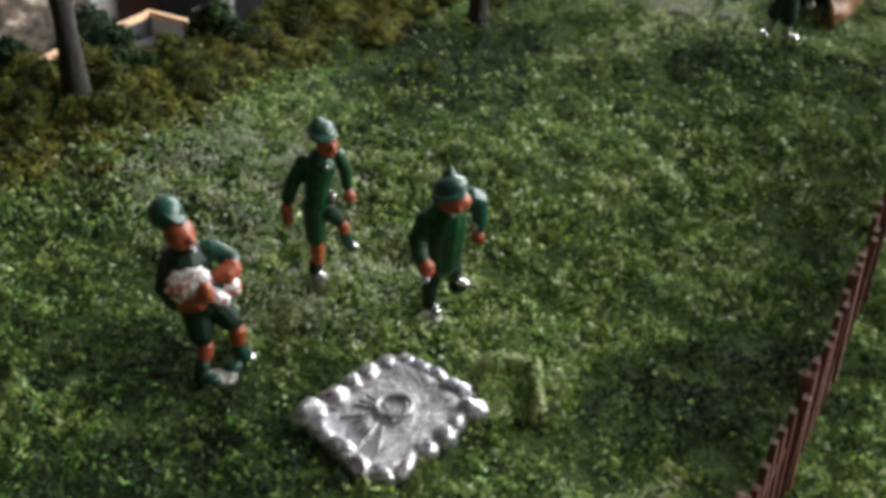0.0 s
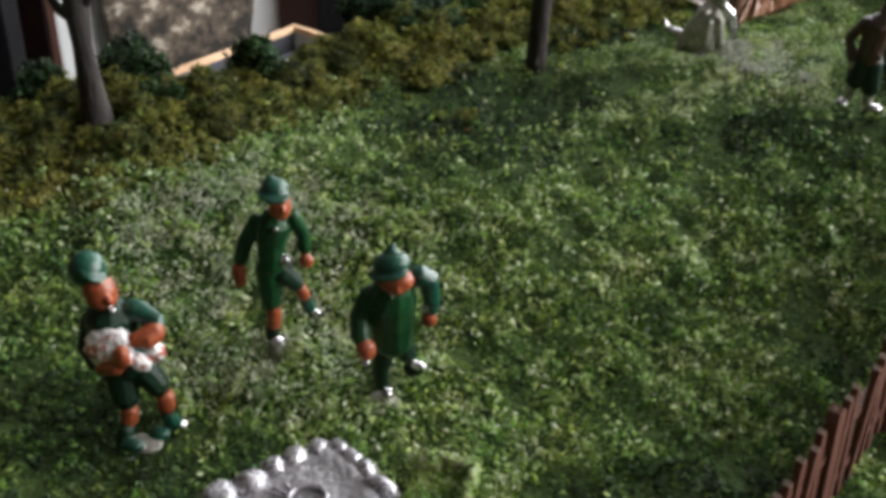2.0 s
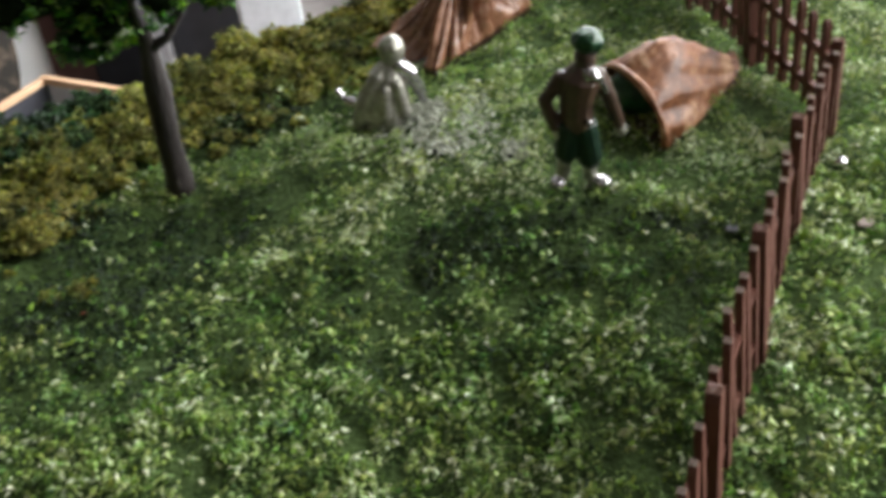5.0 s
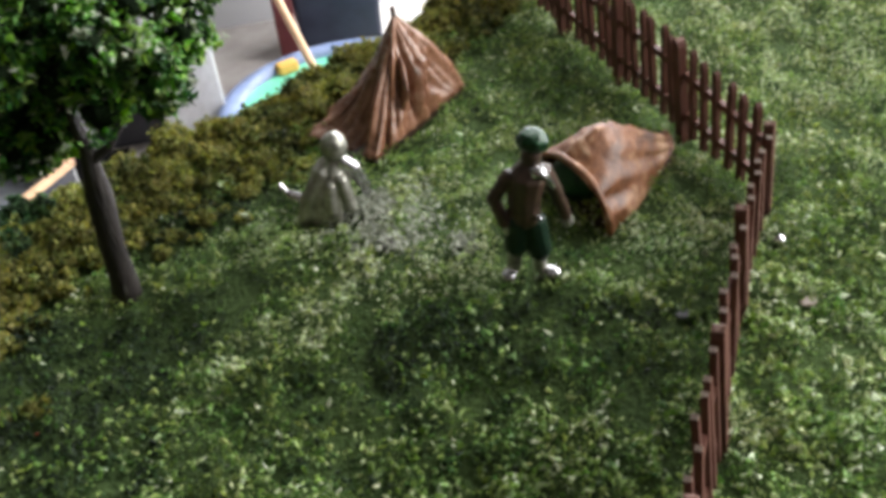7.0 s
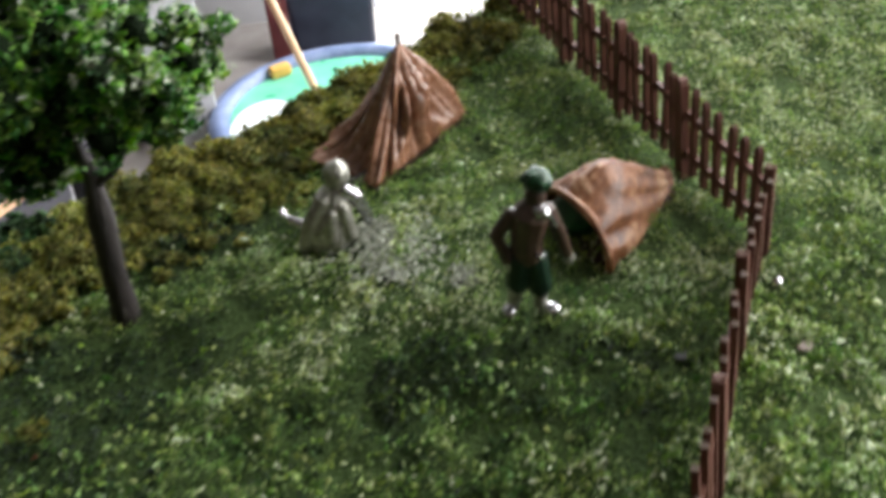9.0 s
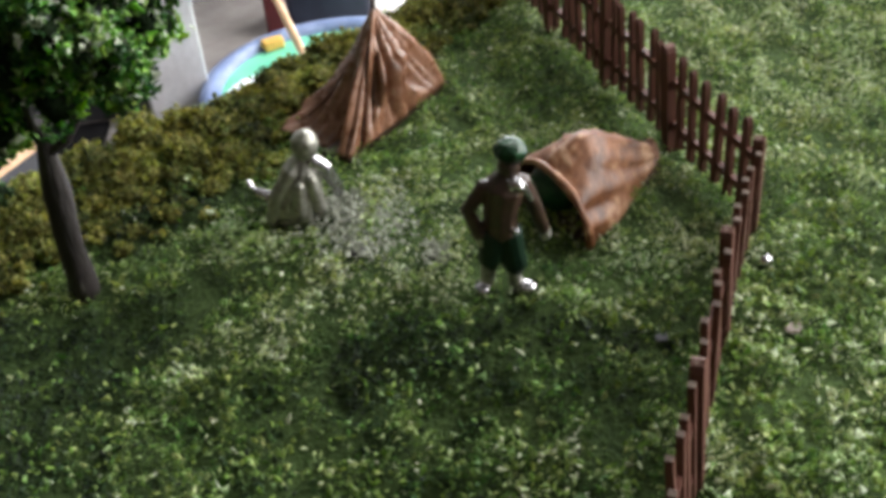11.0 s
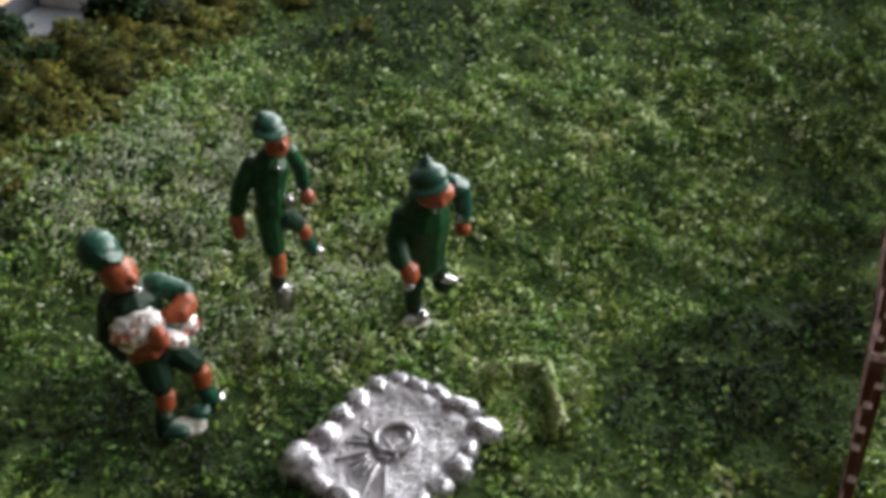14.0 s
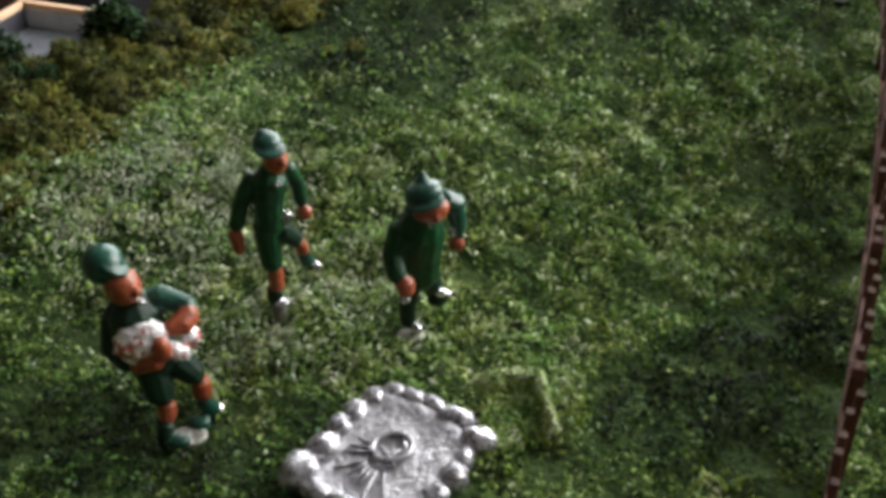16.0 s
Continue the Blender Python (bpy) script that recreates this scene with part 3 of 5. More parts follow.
# ---- trees ----
def build_tree(base, trunk, branches, clumps, seed, label):
    """trunk: points with radii; branches: lists of the same; clumps: centre, radius, leaves."""
    rng = np.random.default_rng(seed)
    t = thing("tree", base, label, "tree", "trees by the hedge")
    bm = bmesh.new()
    tube(bm, [p for p, _ in trunk], [r for _, r in trunk], 0, 12, 0.5)
    part("trunk", bm, M_BARK, t)
    for br in branches:
        bm = bmesh.new()
        tube(bm, [p for p, _ in br], [r for _, r in br], 0, 8, 0.4)
        part("branch", bm, M_BARK, t)
    cs, ss, ws = [], [], []
    for c, r, k in clumps:
        for _ in range(13):  # each spray carries several tight leaf clusters, with gaps between them
            u = rng.normal(size=3)
            q = np.array(c) + u / np.linalg.norm(u) * r * rng.uniform(0.3, 1.0)
            if q[0] < -0.008 and rng.uniform() < 0.3:
                continue
            a = rng.uniform(0.0014, 0.0032)
            m = int(k * 0.10 * (a / 0.0018) ** 2)
            d = rng.normal(size=(m, 3))
            d = d / np.linalg.norm(d, axis=1)[:, None] * rng.uniform(0.5, 1, (m, 1))
            cs.append(q + d * a * np.array([1, 1, 0.75]))
            ss.append(rng.uniform(0.0006, 0.0017, m))
            ws.append(np.full(m, 0.55 + 0.26 * rng.uniform(-1, 1)))
    cs, ss, ws = np.concatenate(cs), np.concatenate(ss), np.concatenate(ws)
    v, f = crumbs(cs, ss, rng, 0.65)
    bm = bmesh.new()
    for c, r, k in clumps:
        # added lumps that darken the crown, larger on its shaded left
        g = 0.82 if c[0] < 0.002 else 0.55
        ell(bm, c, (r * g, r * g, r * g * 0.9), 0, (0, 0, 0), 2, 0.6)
    core = part("shade_core", bm, M_DARKCORE, t, "near-black lumps standing in for shade inside the crown")
    crown = raw_mesh("crown", v, f, M_LEAF, np.repeat(ws, 5))
    crown.parent = t
    tagged(crown, "bright green foam leaves in loose clusters")
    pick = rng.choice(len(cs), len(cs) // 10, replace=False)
    # fewer pale flecks leftwards: that side's shade is put into their spread
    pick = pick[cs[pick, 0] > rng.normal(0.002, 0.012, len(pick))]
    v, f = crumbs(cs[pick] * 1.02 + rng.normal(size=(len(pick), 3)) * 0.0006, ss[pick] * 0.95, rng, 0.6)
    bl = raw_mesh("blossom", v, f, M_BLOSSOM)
    bl.parent = t
    tagged(bl, "pale whitish flecks among the leaves")
    return t


def crown_clumps(seed, centre, spread, n, r, k):
    rng = np.random.default_rng(seed)
    out = []
    for _ in range(n):
        u = rng.normal(size=3)
        u /= np.linalg.norm(u)
        c = np.array(centre) + u * np.array(spread) * rng.uniform(0.35, 1)
        out.append((c, r * rng.uniform(0.65, 1.2), int(k * rng.uniform(0.7, 1.2))))
    return out


mm = 0.001
build_tree((0.0205, 0.2866, Z(0.0205, 0.2866) - 0.0005),
           [((0, 0, -1 * mm), 3.1 * mm), ((0.1 * mm, 0, 3 * mm), 2.5 * mm), ((0.4 * mm, 0.1 * mm, 12 * mm), 2.2 * mm), ((1.0 * mm, 0.3 * mm, 22 * mm), 2.0 * mm), ((1.5 * mm, 0.2 * mm, 31 * mm), 1.5 * mm),
            ((0, 0, 42 * mm), 1.3 * mm), ((-2 * mm, 0, 56 * mm), 0.8 * mm)],
           [[((1.6 * mm, 0, 29 * mm), 1.1 * mm), ((5 * mm, 0, 31 * mm), 0.9 * mm), ((9 * mm, 0, 36 * mm), 0.7 * mm), ((12 * mm, 1 * mm, 43 * mm), 0.5 * mm)],
            [((1.0 * mm, 0, 34 * mm), 0.9 * mm), ((-3 * mm, -1 * mm, 42 * mm), 0.7 * mm), ((-7 * mm, -2 * mm, 50 * mm), 0.5 * mm)],
            [((1.0 * mm, 0, 33 * mm), 0.9 * mm), ((2 * mm, -5 * mm, 40 * mm), 0.7 * mm), ((6 * mm, -9 * mm, 46 * mm), 0.5 * mm)]],
           crown_clumps(21, (4 * mm, -2 * mm, 55 * mm), (20 * mm, 14 * mm, 16 * mm), 46, 5.5 * mm, 170) + crown_clumps(22, (-14 * mm, -2 * mm, 46 * mm), (10 * mm, 8 * mm, 10 * mm), 16, 5 * mm, 120)
           + [((14 * mm, 0, 43 * mm), 5 * mm, 200), ((10 * mm, -5 * mm, 45 * mm), 4 * mm, 150), ((20 * mm, -2 * mm, 46 * mm), 5 * mm, 180), ((-4 * mm, 0, 34 * mm), 3.6 * mm, 150), ((-6 * mm, -1 * mm, 38 * mm), 4.2 * mm, 170), ((-4 * mm, 1 * mm, 38 * mm), 4 * mm, 150), ((-20 * mm, 0, 48 * mm), 5.5 * mm, 200), ((-28 * mm, 0, 55 * mm), 6 * mm, 220), ((-20 * mm, 2 * mm, 48 * mm), 6 * mm, 220), ((25 * mm, -2 * mm, 50 * mm), 4.5 * mm, 170), ((24 * mm, -3 * mm, 56 * mm), 5 * mm, 180), ((19 * mm, -4 * mm, 41 * mm), 3.5 * mm, 140), ((-3 * mm, -3 * mm, 36 * mm), 3.5 * mm, 140), ((-10 * mm, -2 * mm, 38 * mm), 3.5 * mm, 140), ((-9 * mm, -3 * mm, 33 * mm), 3.2 * mm, 140), ((-7 * mm, -1 * mm, 31.5 * mm), 2.6 * mm, 110)],
           31, "model tree with a bare dark trunk and bright green crown")
build_tree((-0.0728, 0.2365, Z(-0.0728, 0.2365) - 0.0005),
           [((0, 0, -1 * mm), 4.0 * mm), ((0, 0, 3 * mm), 3.5 * mm), ((-0.3 * mm, 0, 12 * mm), 2.9 * mm), ((-0.6 * mm, -0.2 * mm, 22 * mm), 2.6 * mm), ((-0.8 * mm, -0.3 * mm, 30 * mm), 2.4 * mm),
            ((-0.5 * mm, 0, 44 * mm), 1.7 * mm), ((0, 0, 58 * mm), 0.9 * mm)],
           [[((-1.0 * mm, 0, 26 * mm), 1.3 * mm), ((-5 * mm, 0, 29 * mm), 1.1 * mm), ((-8 * mm, 0, 34 * mm), 0.8 * mm)],
            [((0, 0, 29 * mm), 1.1 * mm), ((4 * mm, 0, 34 * mm), 0.9 * mm), ((7 * mm, 0, 41 * mm), 0.7 * mm)]],
           crown_clumps(23, (-1 * mm, 0, 62 * mm), (16 * mm, 14 * mm, 14 * mm), 40, 6.0 * mm, 170), 32, "model tree with a thick greyish trunk by the hedge")


# ---- picket fence ----
def picket_bm(w, t, h, tip, foot=-0.0015):
    bm = bmesh.new()
    prof = [(-w / 2, foot), (w / 2, foot), (w / 2, h - tip), (w * 0.34, h - tip * 0.35), (0, h), (-w * 0.34, h - tip * 0.35), (-w / 2, h - tip)]
    front = [bm.verts.new((x, -t / 2, z)) for x, z in prof]
    back = [bm.verts.new((x, t / 2, z)) for x, z in prof]
    n = len(prof)
    bm.faces.new(front)
    bm.faces.new(list(reversed(back)))
    for i in range(n):
        f = bm.faces.new((front[i], back[i], back[(i + 1) % n], front[(i + 1) % n]))
        f.material_index = 1 if i in (3, 4) else 0
    return bm


def mesh_of(name, bm, mats):
    me = bpy.data.meshes.new(name)
    bm.normal_update()
    bm.to_mesh(me)
    bm.free()
    for m in mats:
        me.materials.append(m)
    return me


PICKET = mesh_of("picket", picket_bm(0.0015, 0.0010, 0.0226, 0.0016, 0.0020), [M_FENCE, M_TIP])
# same picket without the painted glare on its tip
PLAIN = mesh_of("picket", picket_bm(0.0015, 0.0010, 0.0226, 0.0016, 0.0020), [M_FENCE, M_FENCE])
POST = mesh_of("post", picket_bm(0.0025, 0.0018, 0.0238, 0.0018), [M_FENCE, M_POSTTIP])
BAY, GAPS = 0.0271, 7


def build_fence(name, line, label, flip=1, first_post=True, lean=0.0, tall=(1.0, 1.0), grow=0.035, board=PICKET):
    """line: plan points; posts every bay along it, pickets between on two rails; lean: degrees, reached 60 mm from the corner;
    tall: share of the full height at the corner and, reached over grow metres, beyond."""
    rng = random.Random(len(line))
    f = new(name)
    f.empty_display_size = 0.005
    f.location = (*line[0], Z(*line[0]))
    tagged(f, label, "fence", "picket fences")
    inv = f.location.copy()
    P = [Vector(p) for p in line]
    lens = [0.0]
    for a, b in zip(P, P[1:]):
        lens.append(lens[-1] + (b - a).length)

    def along(s):
        x = float(np.interp(s, lens, [p.x for p in P]))
        y = float(np.interp(s, lens, [p.y for p in P]))
        return x, y

    def tall_at(s):
        return float(np.interp(s, (0, grow), tall))

    def lean_at(s):
        return lean * max(0.0, min(1.0, (s - 0.012) / 0.048))

    step = BAY / GAPS
    count = int(lens[-1] / step + 0.01)
    for i in range(count + 1):
        if i == 0 and not first_post:
            continue
        x, y = along(i * step)
        x2, y2 = along(i * step + 0.001)
        x1, y1 = along(i * step - 0.001)
        a = math.degrees(math.atan2(y2 - y1, x2 - x1))
        post = i % GAPS == 0
        o = new("post" if post else "picket", POST if post else board)
        o.parent = f
        o.matrix_basis = pose(x - inv.x, y - inv.y, Z(x, y) - inv.z + (0 if post else rng.uniform(-0.3, 0.3) * mm), lean_at(i * step) + rng.uniform(-2, 2), rng.uniform(-2, 2), a + rng.uniform(-3, 3)) @ Matrix.Diagonal((1, 1, tall_at(i * step), 1))
    for h in (0.0062, 0.0155):
        bm = bmesh.new()
        prev = None
        n = max(2, int(lens[-1] / 0.004))
        for i in range(n + 1):
            s = lens[-1] * i / n
            x, y = along(s)
            x2, y2 = along(min(s + 0.001, lens[-1]))
            x1, y1 = along(max(s - 0.001, 0))
            d = Vector((x2 - x1, y2 - y1)).normalized()
            nx, ny = -d.y * flip, d.x * flip
            z = Z(x, y) - inv.z + h * tall_at(s)
            k = h * math.tan(radians(lean_at(s)))
            x, y = x + nx * k, y + ny * k
            ring = [bm.verts.new((x - inv.x + nx * u, y - inv.y + ny * u, z + w)) for u, w in ((-0.0002, -0.0007), (0.0009, -0.0007), (0.0009, 0.0007), (-0.0002, 0.0007))]
            if prev:
                for k in range(4):
                    bm.faces.new((prev[k], prev[(k + 1) % 4], ring[(k + 1) % 4], ring[k]))
            else:
                bm.faces.new(list(reversed(ring)))
            prev = ring
        bm.faces.new(prev)
        part("rail", bm, M_FENCE, f, smooth=False)
    return f


build_fence("fence", [(0.1356, 0.2672), (0.1234, 0.2440), (0.1123, 0.2200), (0.1002, 0.1950), (0.0871, 0.1700), (0.0730, 0.1450), (0.0579, 0.1200), (0.0418, 0.0950), (0.0255, 0.0700)],
            "reddish-brown picket fence along the campsite with pale tips", -1, True, 2.0, (0.72, 1.0), 0.075)
build_fence("fence", [(0.1356, 0.2672), (0.1302, 0.2880), (0.1250, 0.3130), (0.1180, 0.3430), (0.1120, 0.3660), (0.104, 0.395)],
            "reddish-brown picket fence behind the tents, slightly uneven", -1, False, 0.0, (0.8, 0.9), board=PLAIN)


# ---- tents ----
def cloth(name, rings, material, parent, label="", smooth=True):
    """A draped sheet between rows of points."""
    bm = bmesh.new()
    rows = [[bm.verts.new(p) for p in r] for r in rings]
    for a, b in zip(rows, rows[1:]):
        for i in range(len(a) - 1):
            bm.faces.new((a[i], a[i + 1], b[i + 1], b[i]))
    bmesh.ops.recalc_face_normals(bm, faces=bm.faces)
    bmesh.ops.solidify(bm, geom=bm.faces, thickness=0.00025)
    return part(name, bm, material, parent, label, smooth)


def build_tent_one():
    """Draped one-pole tent: four base corners, a peak with its pole tip, cloth hanging in folds."""
    c = Vector((0.0742, 0.3210, 0))
    base = [*TENT_PLAN, TENT_PLAN[0]]
    peak = Vector((0.0788, 0.3258, Z(0.0788, 0.3258) + 0.0218))
    t = thing("tent", (c.x, c.y, Z(c.x, c.y)), "draped reddish-brown one-pole tent with glossy hanging folds", "tent", "camp tents")
    o = t.matrix_world.translation
    seg = [math.dist(a, b) for a, b in zip(base, base[1:])]
    tot = sum(seg)
    n, m = 170, 26
    rows = []
    for j in range(m + 1):
        v = j / m
        row = []
        for i in range(n + 1):
            s, k = tot * i / n, 0
            while k < len(seg) - 1 and s > seg[k]:
                s -= seg[k]
                k += 1
            f = s / seg[k]
            b = Vector((base[k][0] + (base[k + 1][0] - base[k][0]) * f, base[k][1] + (base[k + 1][1] - base[k][1]) * f))
            # the tail to the low corner sags, the far corner bellies out
            tail = math.exp(-((b.x - 0.0571) ** 2 + (b.y - 0.3204) ** 2) / (2 * 0.009 ** 2))
            belly = math.exp(-((b.x - 0.0922) ** 2 + (b.y - 0.3304) ** 2) / (2 * 0.010 ** 2))
            x, y = b.x + (peak.x - b.x) * v, b.y + (peak.y - b.y) * v
            z0 = Z(b.x, b.y) + 0.0006 + 0.0016 * tail
            z = z0 + (peak.z - z0) * v ** (1.08 + 1.1 * tail - 0.22 * belly)
            w = math.sin(math.pi * min(1, v * 0.93 + 0.07)) ** 0.6
            w *= min(1.0, (1 - v) * 1.7)
            fold = 0.0020 * w * noise.noise(Vector((i * 0.21 + 0.8 * v, v * 0.9, 0.4))) + 0.0008 * w * noise.noise(Vector((i * 0.5, v * 2.2, 7.4)))
            if k == 1:  # the long side hangs in sharp folds that run down from the peak
                ph = 3.4 * f + 0.7 * v + 0.9 * noise.noise(Vector((f * 3, v * 2.2, 2.6)))
                ridge = abs(ph % 1 - 0.5) * 2
                fold += 0.0030 * w * (ridge ** 2.2 - 0.35) * min(1, 7 * f, 7 * (1 - f))
            if k == 0:  # the flap over the entrance is drawn in beside the near corner
                fold -= 0.0034 * math.exp(-((f - 0.70) / 0.11) ** 2) * math.exp(-(v / 0.5) ** 2)
                fold += 0.0016 * w * math.exp(-((f - 0.86) / 0.06) ** 2)
            d = Vector((b.x - c.x, b.y - c.y)).normalized()
            row.append((x + d.x * fold - o.x, y + d.y * fold - o.y, z + 0.5 * fold - o.z))
        rows.append(row)
    cloth("canvas", rows, M_CLOTH, t)
    bm = bmesh.new()
    tube(bm, [(peak.x - o.x, peak.y - o.y, 0), (peak.x - o.x, peak.y - o.y, peak.z - o.z + 0.0016)], [0.0006, 0.0005], 0, 8)
    part("pole", bm, M_BROWN, t, "dark pole tip")
    bm = bmesh.new()
    vs = [bm.verts.new((x - o.x, y - o.y, Z(x, y) + 0.0004 - o.z)) for x, y in base[:-1]]
    bm.faces.new(vs)
    bmesh.ops.recalc_face_normals(bm, faces=bm.faces)
    bmesh.ops.solidify(bm, geom=bm.faces, thickness=0.0012)
    part("base", bm, M_BROWN, t, "dark base under the cloth", False)


build_tent_one()


def build_tent_two():
    """Low tapering tent: a round mouth held open at one end, cloth pinched to the ground at the other."""
    near, far, tail = Vector((0.1079, 0.2657)), Vector((0.0992, 0.2860)), Vector((0.1244, 0.2905))
    mid = (near + far) / 2
    t = thing("tent", (mid.x + 0.008, mid.y + 0.006, Z(mid.x, mid.y)), "low tapering orange-brown tent with a round open mouth", "tent", "camp tents")
    o = t.matrix_world.translation
    n, m = 40, 26
    H1 = 0.0028
    side = (far - near) / 2
    axis = tail - mid
    rows = []
    for j in range(m + 1):
        v = j / m
        c = mid + axis * v
        w = float(np.interp(v, (0, 0.3, 1), (1, 0.90, 0.24)))
        h = float(np.interp(v, (0, 0.1, 0.3, 0.45, 0.65, 1), (0.0088, 0.0102, 0.0118, 0.0113, 0.0084, H1)))
        row = []
        for i in range(n + 1):
            a = math.pi * i / n
            r = 1 + 0.12 * noise.noise(Vector((i * 0.14, v * 1.4, 4))) + 0.17 * noise.noise(Vector((i * 0.34 + 2.5 * v, v * 1.2, 9))) + 0.09 * noise.noise(Vector((i * 0.9 + 5 * v, v * 1.6, 2)))
            r = 1 + (r - 1) * (0.25 + 0.75 * math.sin(a))
            flare = 1 + (0.05 if j == 0 else 0)
            p = c - side * math.cos(a) * w * r * flare
            z = Z(p.x, p.y) + 0.0003 + h * (max(0.0, math.sin(a)) ** (0.8 + 0.5 * min(1, v * 3))) * r
            row.append((p.x - o.x, p.y - o.y, z - o.z))
        rows.append(row)
    # the tail end is pinched shut
    end = mid + axis * 1.04
    rows.append([(end.x - side.x * 0.2 * math.cos(math.pi * i / n) - o.x, end.y - side.y * 0.2 * math.cos(math.pi * i / n) - o.y, Z(end.x, end.y) + 0.001 + 0.0028 * math.sin(math.pi * i / n) - o.z) for i in range(n + 1)])
    cloth("canvas", rows, M_CLOTH2, t)
    bm = bmesh.new()
    rim = [Vector((mid.x - side.x * math.cos(math.pi * i / 16) * 1.02 - o.x, mid.y - side.y * math.cos(math.pi * i / 16) * 1.02 - o.y,
                   Z(mid.x, mid.y) + 0.0006 + 0.0088 * math.sin(math.pi * i / 16) ** 0.8 - o.z)) for i in range(17)]
    tube(bm, rim, [0.0007] * 17, 0, 8, 0.9)
    part("rim", bm, M_CLOTH2, t, "pale dry-brushed edge of the mouth")
    bm = bmesh.new()
    q = mid + axis * 0.10 + side * 0.1
    ell(bm, (q.x - o.x, q.y - o.y, Z(q.x, q.y) + 0.0048 - o.z), (0.0042, 0.0052, 0.0044), 0, (0, 0, 35), 3, 0.15)
    part("bedroll", bm, M_GREEN, t, "dark green bundle stuffed in the mouth")
    bm = bmesh.new()
    vs = [bm.verts.new((p.x - o.x, p.y - o.y, Z(p.x, p.y) + 0.0005 - o.z)) for p in (near, tail + (near - far) * 0.16, tail - (near - far) * 0.16, far)]
    bm.faces.new(vs)
    bmesh.ops.recalc_face_normals(bm, faces=bm.faces)
    bmesh.ops.solidify(bm, geom=bm.faces, thickness=0.0012)
    part("base", bm, M_BROWN, t, "dark base under the cloth", False)


build_tent_two()


# ---- fire pit ----
def build_fire_pit():
    cx, cy = -0.0002, 0.1398
    t = thing("fire_pit", (cx, cy, Z(cx, cy) + 0.0004), "unpainted cast-metal fire pit with a ring of stones on turf", "fire pit")
    t.matrix_world = pose(cx, cy, Z(cx, cy) + 0.0006, 4.9, -2.8, 0)  # it lies along the slope
    corners = [Vector((-0.0145, 0.0005)), Vector((0.0012, 0.0142)), Vector((0.0146, 0.0004)), Vector((-0.0022, -0.0142))]
    bm = bmesh.new()
    ring = []
    for k in range(4):
        a, b = corners[k], corners[(k + 1) % 4]
        for i in range(8):
            p = a.lerp(b, i / 8)
            ring.append(p * (1.07 - 0.15 * abs(i / 4 - 1) ** 2))
    lev = [(1.0, -0.002), (1.0, 0.0008), (0.93, 0.0018), (0.8, 0.0013), (0.55, 0.0013), (0.3, 0.0012), (0.12, 0.0012)]
    rows = []
    for s, z in lev:  # outline scale, height
        rows.append([bm.verts.new((p.x * s, p.y * s, z + 0.0008 * noise.noise(Vector((p.x * s, p.y * s, 0)) * 420))) for p in ring])
    for a, b in zip(rows, rows[1:]):
        for i in range(len(ring)):
            bm.faces.new((a[i], a[(i + 1) % len(ring)], b[(i + 1) % len(ring)], b[i]))
    bm.faces.new(rows[-1])
    part("base_plate", bm, M_PLATE, t)
    rng = random.Random(4)
    # plan place in mm, half length, half width, height; each lies along the rim
    for x, y, ru, rv, h in [(2.5, 13.2, 1.6, 1.4, 1.9), (-0.6, 12.6, 1.6, 1.5, 2.2), (-3.6, 10.2, 1.9, 1.7, 2.5), (-6.3, 7.6, 1.7, 1.6, 2.7), (-9.0, 4.2, 2.3, 2.0, 3.0), (-12.8, 0.4, 2.7, 2.4, 3.4),
                            (-10.6, -3.6, 2.8, 1.5, 2.4), (-7.6, -6.4, 2.3, 1.4, 2.2), (-4.5, -10.4, 1.9, 1.6, 2.4), (-0.9, -11.8, 2.0, 1.4, 1.8), (2.7, -10.2, 2.6, 1.2, 1.8), (5.8, -7.2, 1.7, 1.4, 2.2),
                            (8.9, -4.8, 1.7, 1.7, 2.8), (10.9, -1.9, 1.5, 1.2, 2.4), (13.4, 1.1, 2.3, 1.8, 2.8), (10.9, 6.0, 2.5, 1.5, 2.4), (8.2, 8.8, 2.0, 1.4, 2.2), (5.3, 11.3, 1.9, 1.3, 2.0)]:
        turn = math.degrees(math.atan2(-math.copysign(1, x), math.copysign(1, y)))
        bm = bmesh.new()
        ell(bm, (x * mm, y * mm, 0.3 * h * mm), (1.28 * ru * mm, 1.2 * rv * mm, 0.8 * h * mm), 0, (0, 0, turn + 20 * math.sin(x * 3)), 3, 0.3)
        part("stone", bm, M_METAL, t)
    bm = bmesh.new()
    n, k = 22, 8
    vs = [[bm.verts.new(((0.0029 + 0.0005 * math.cos(b)) * math.cos(a) + 0.0008, (0.0026 + 0.0005 * math.cos(b)) * math.sin(a) + 0.0015, 0.0020 + 0.0006 * math.sin(b)))
           for b in [2 * math.pi * j / k for j in range(k)]] for a in [2 * math.pi * i / n for i in range(n)]]
    for i in range(n):
        for j in range(k):
            bm.faces.new((vs[i][j], vs[(i + 1) % n][j], vs[(i + 1) % n][(j + 1) % k], vs[i][(j + 1) % k]))
    part("pot_rim", bm, M_METAL, t, "round raised cooking pot rim")
    for i in range(9):
        a = 2.2 + 2.4 * i / 9 + rng.uniform(-0.1, 0.1)
        r0, r1 = 0.0032, rng.uniform(0.0055, 0.0085)
        bm = bmesh.new()
        tube(bm, [(r0 * math.cos(a), r0 * math.sin(a), 0.0018), (r1 * math.cos(a + 0.1), r1 * math.sin(a + 0.1), 0.0015)], [0.0003, 0.00024], 0, 6, 0.3)
        part("log", bm, M_PLATE, t)
    for a in (20, 110):
        bm = bmesh.new()
        c, s = math.cos(radians(a)) * 0.0018, math.sin(radians(a)) * 0.0018
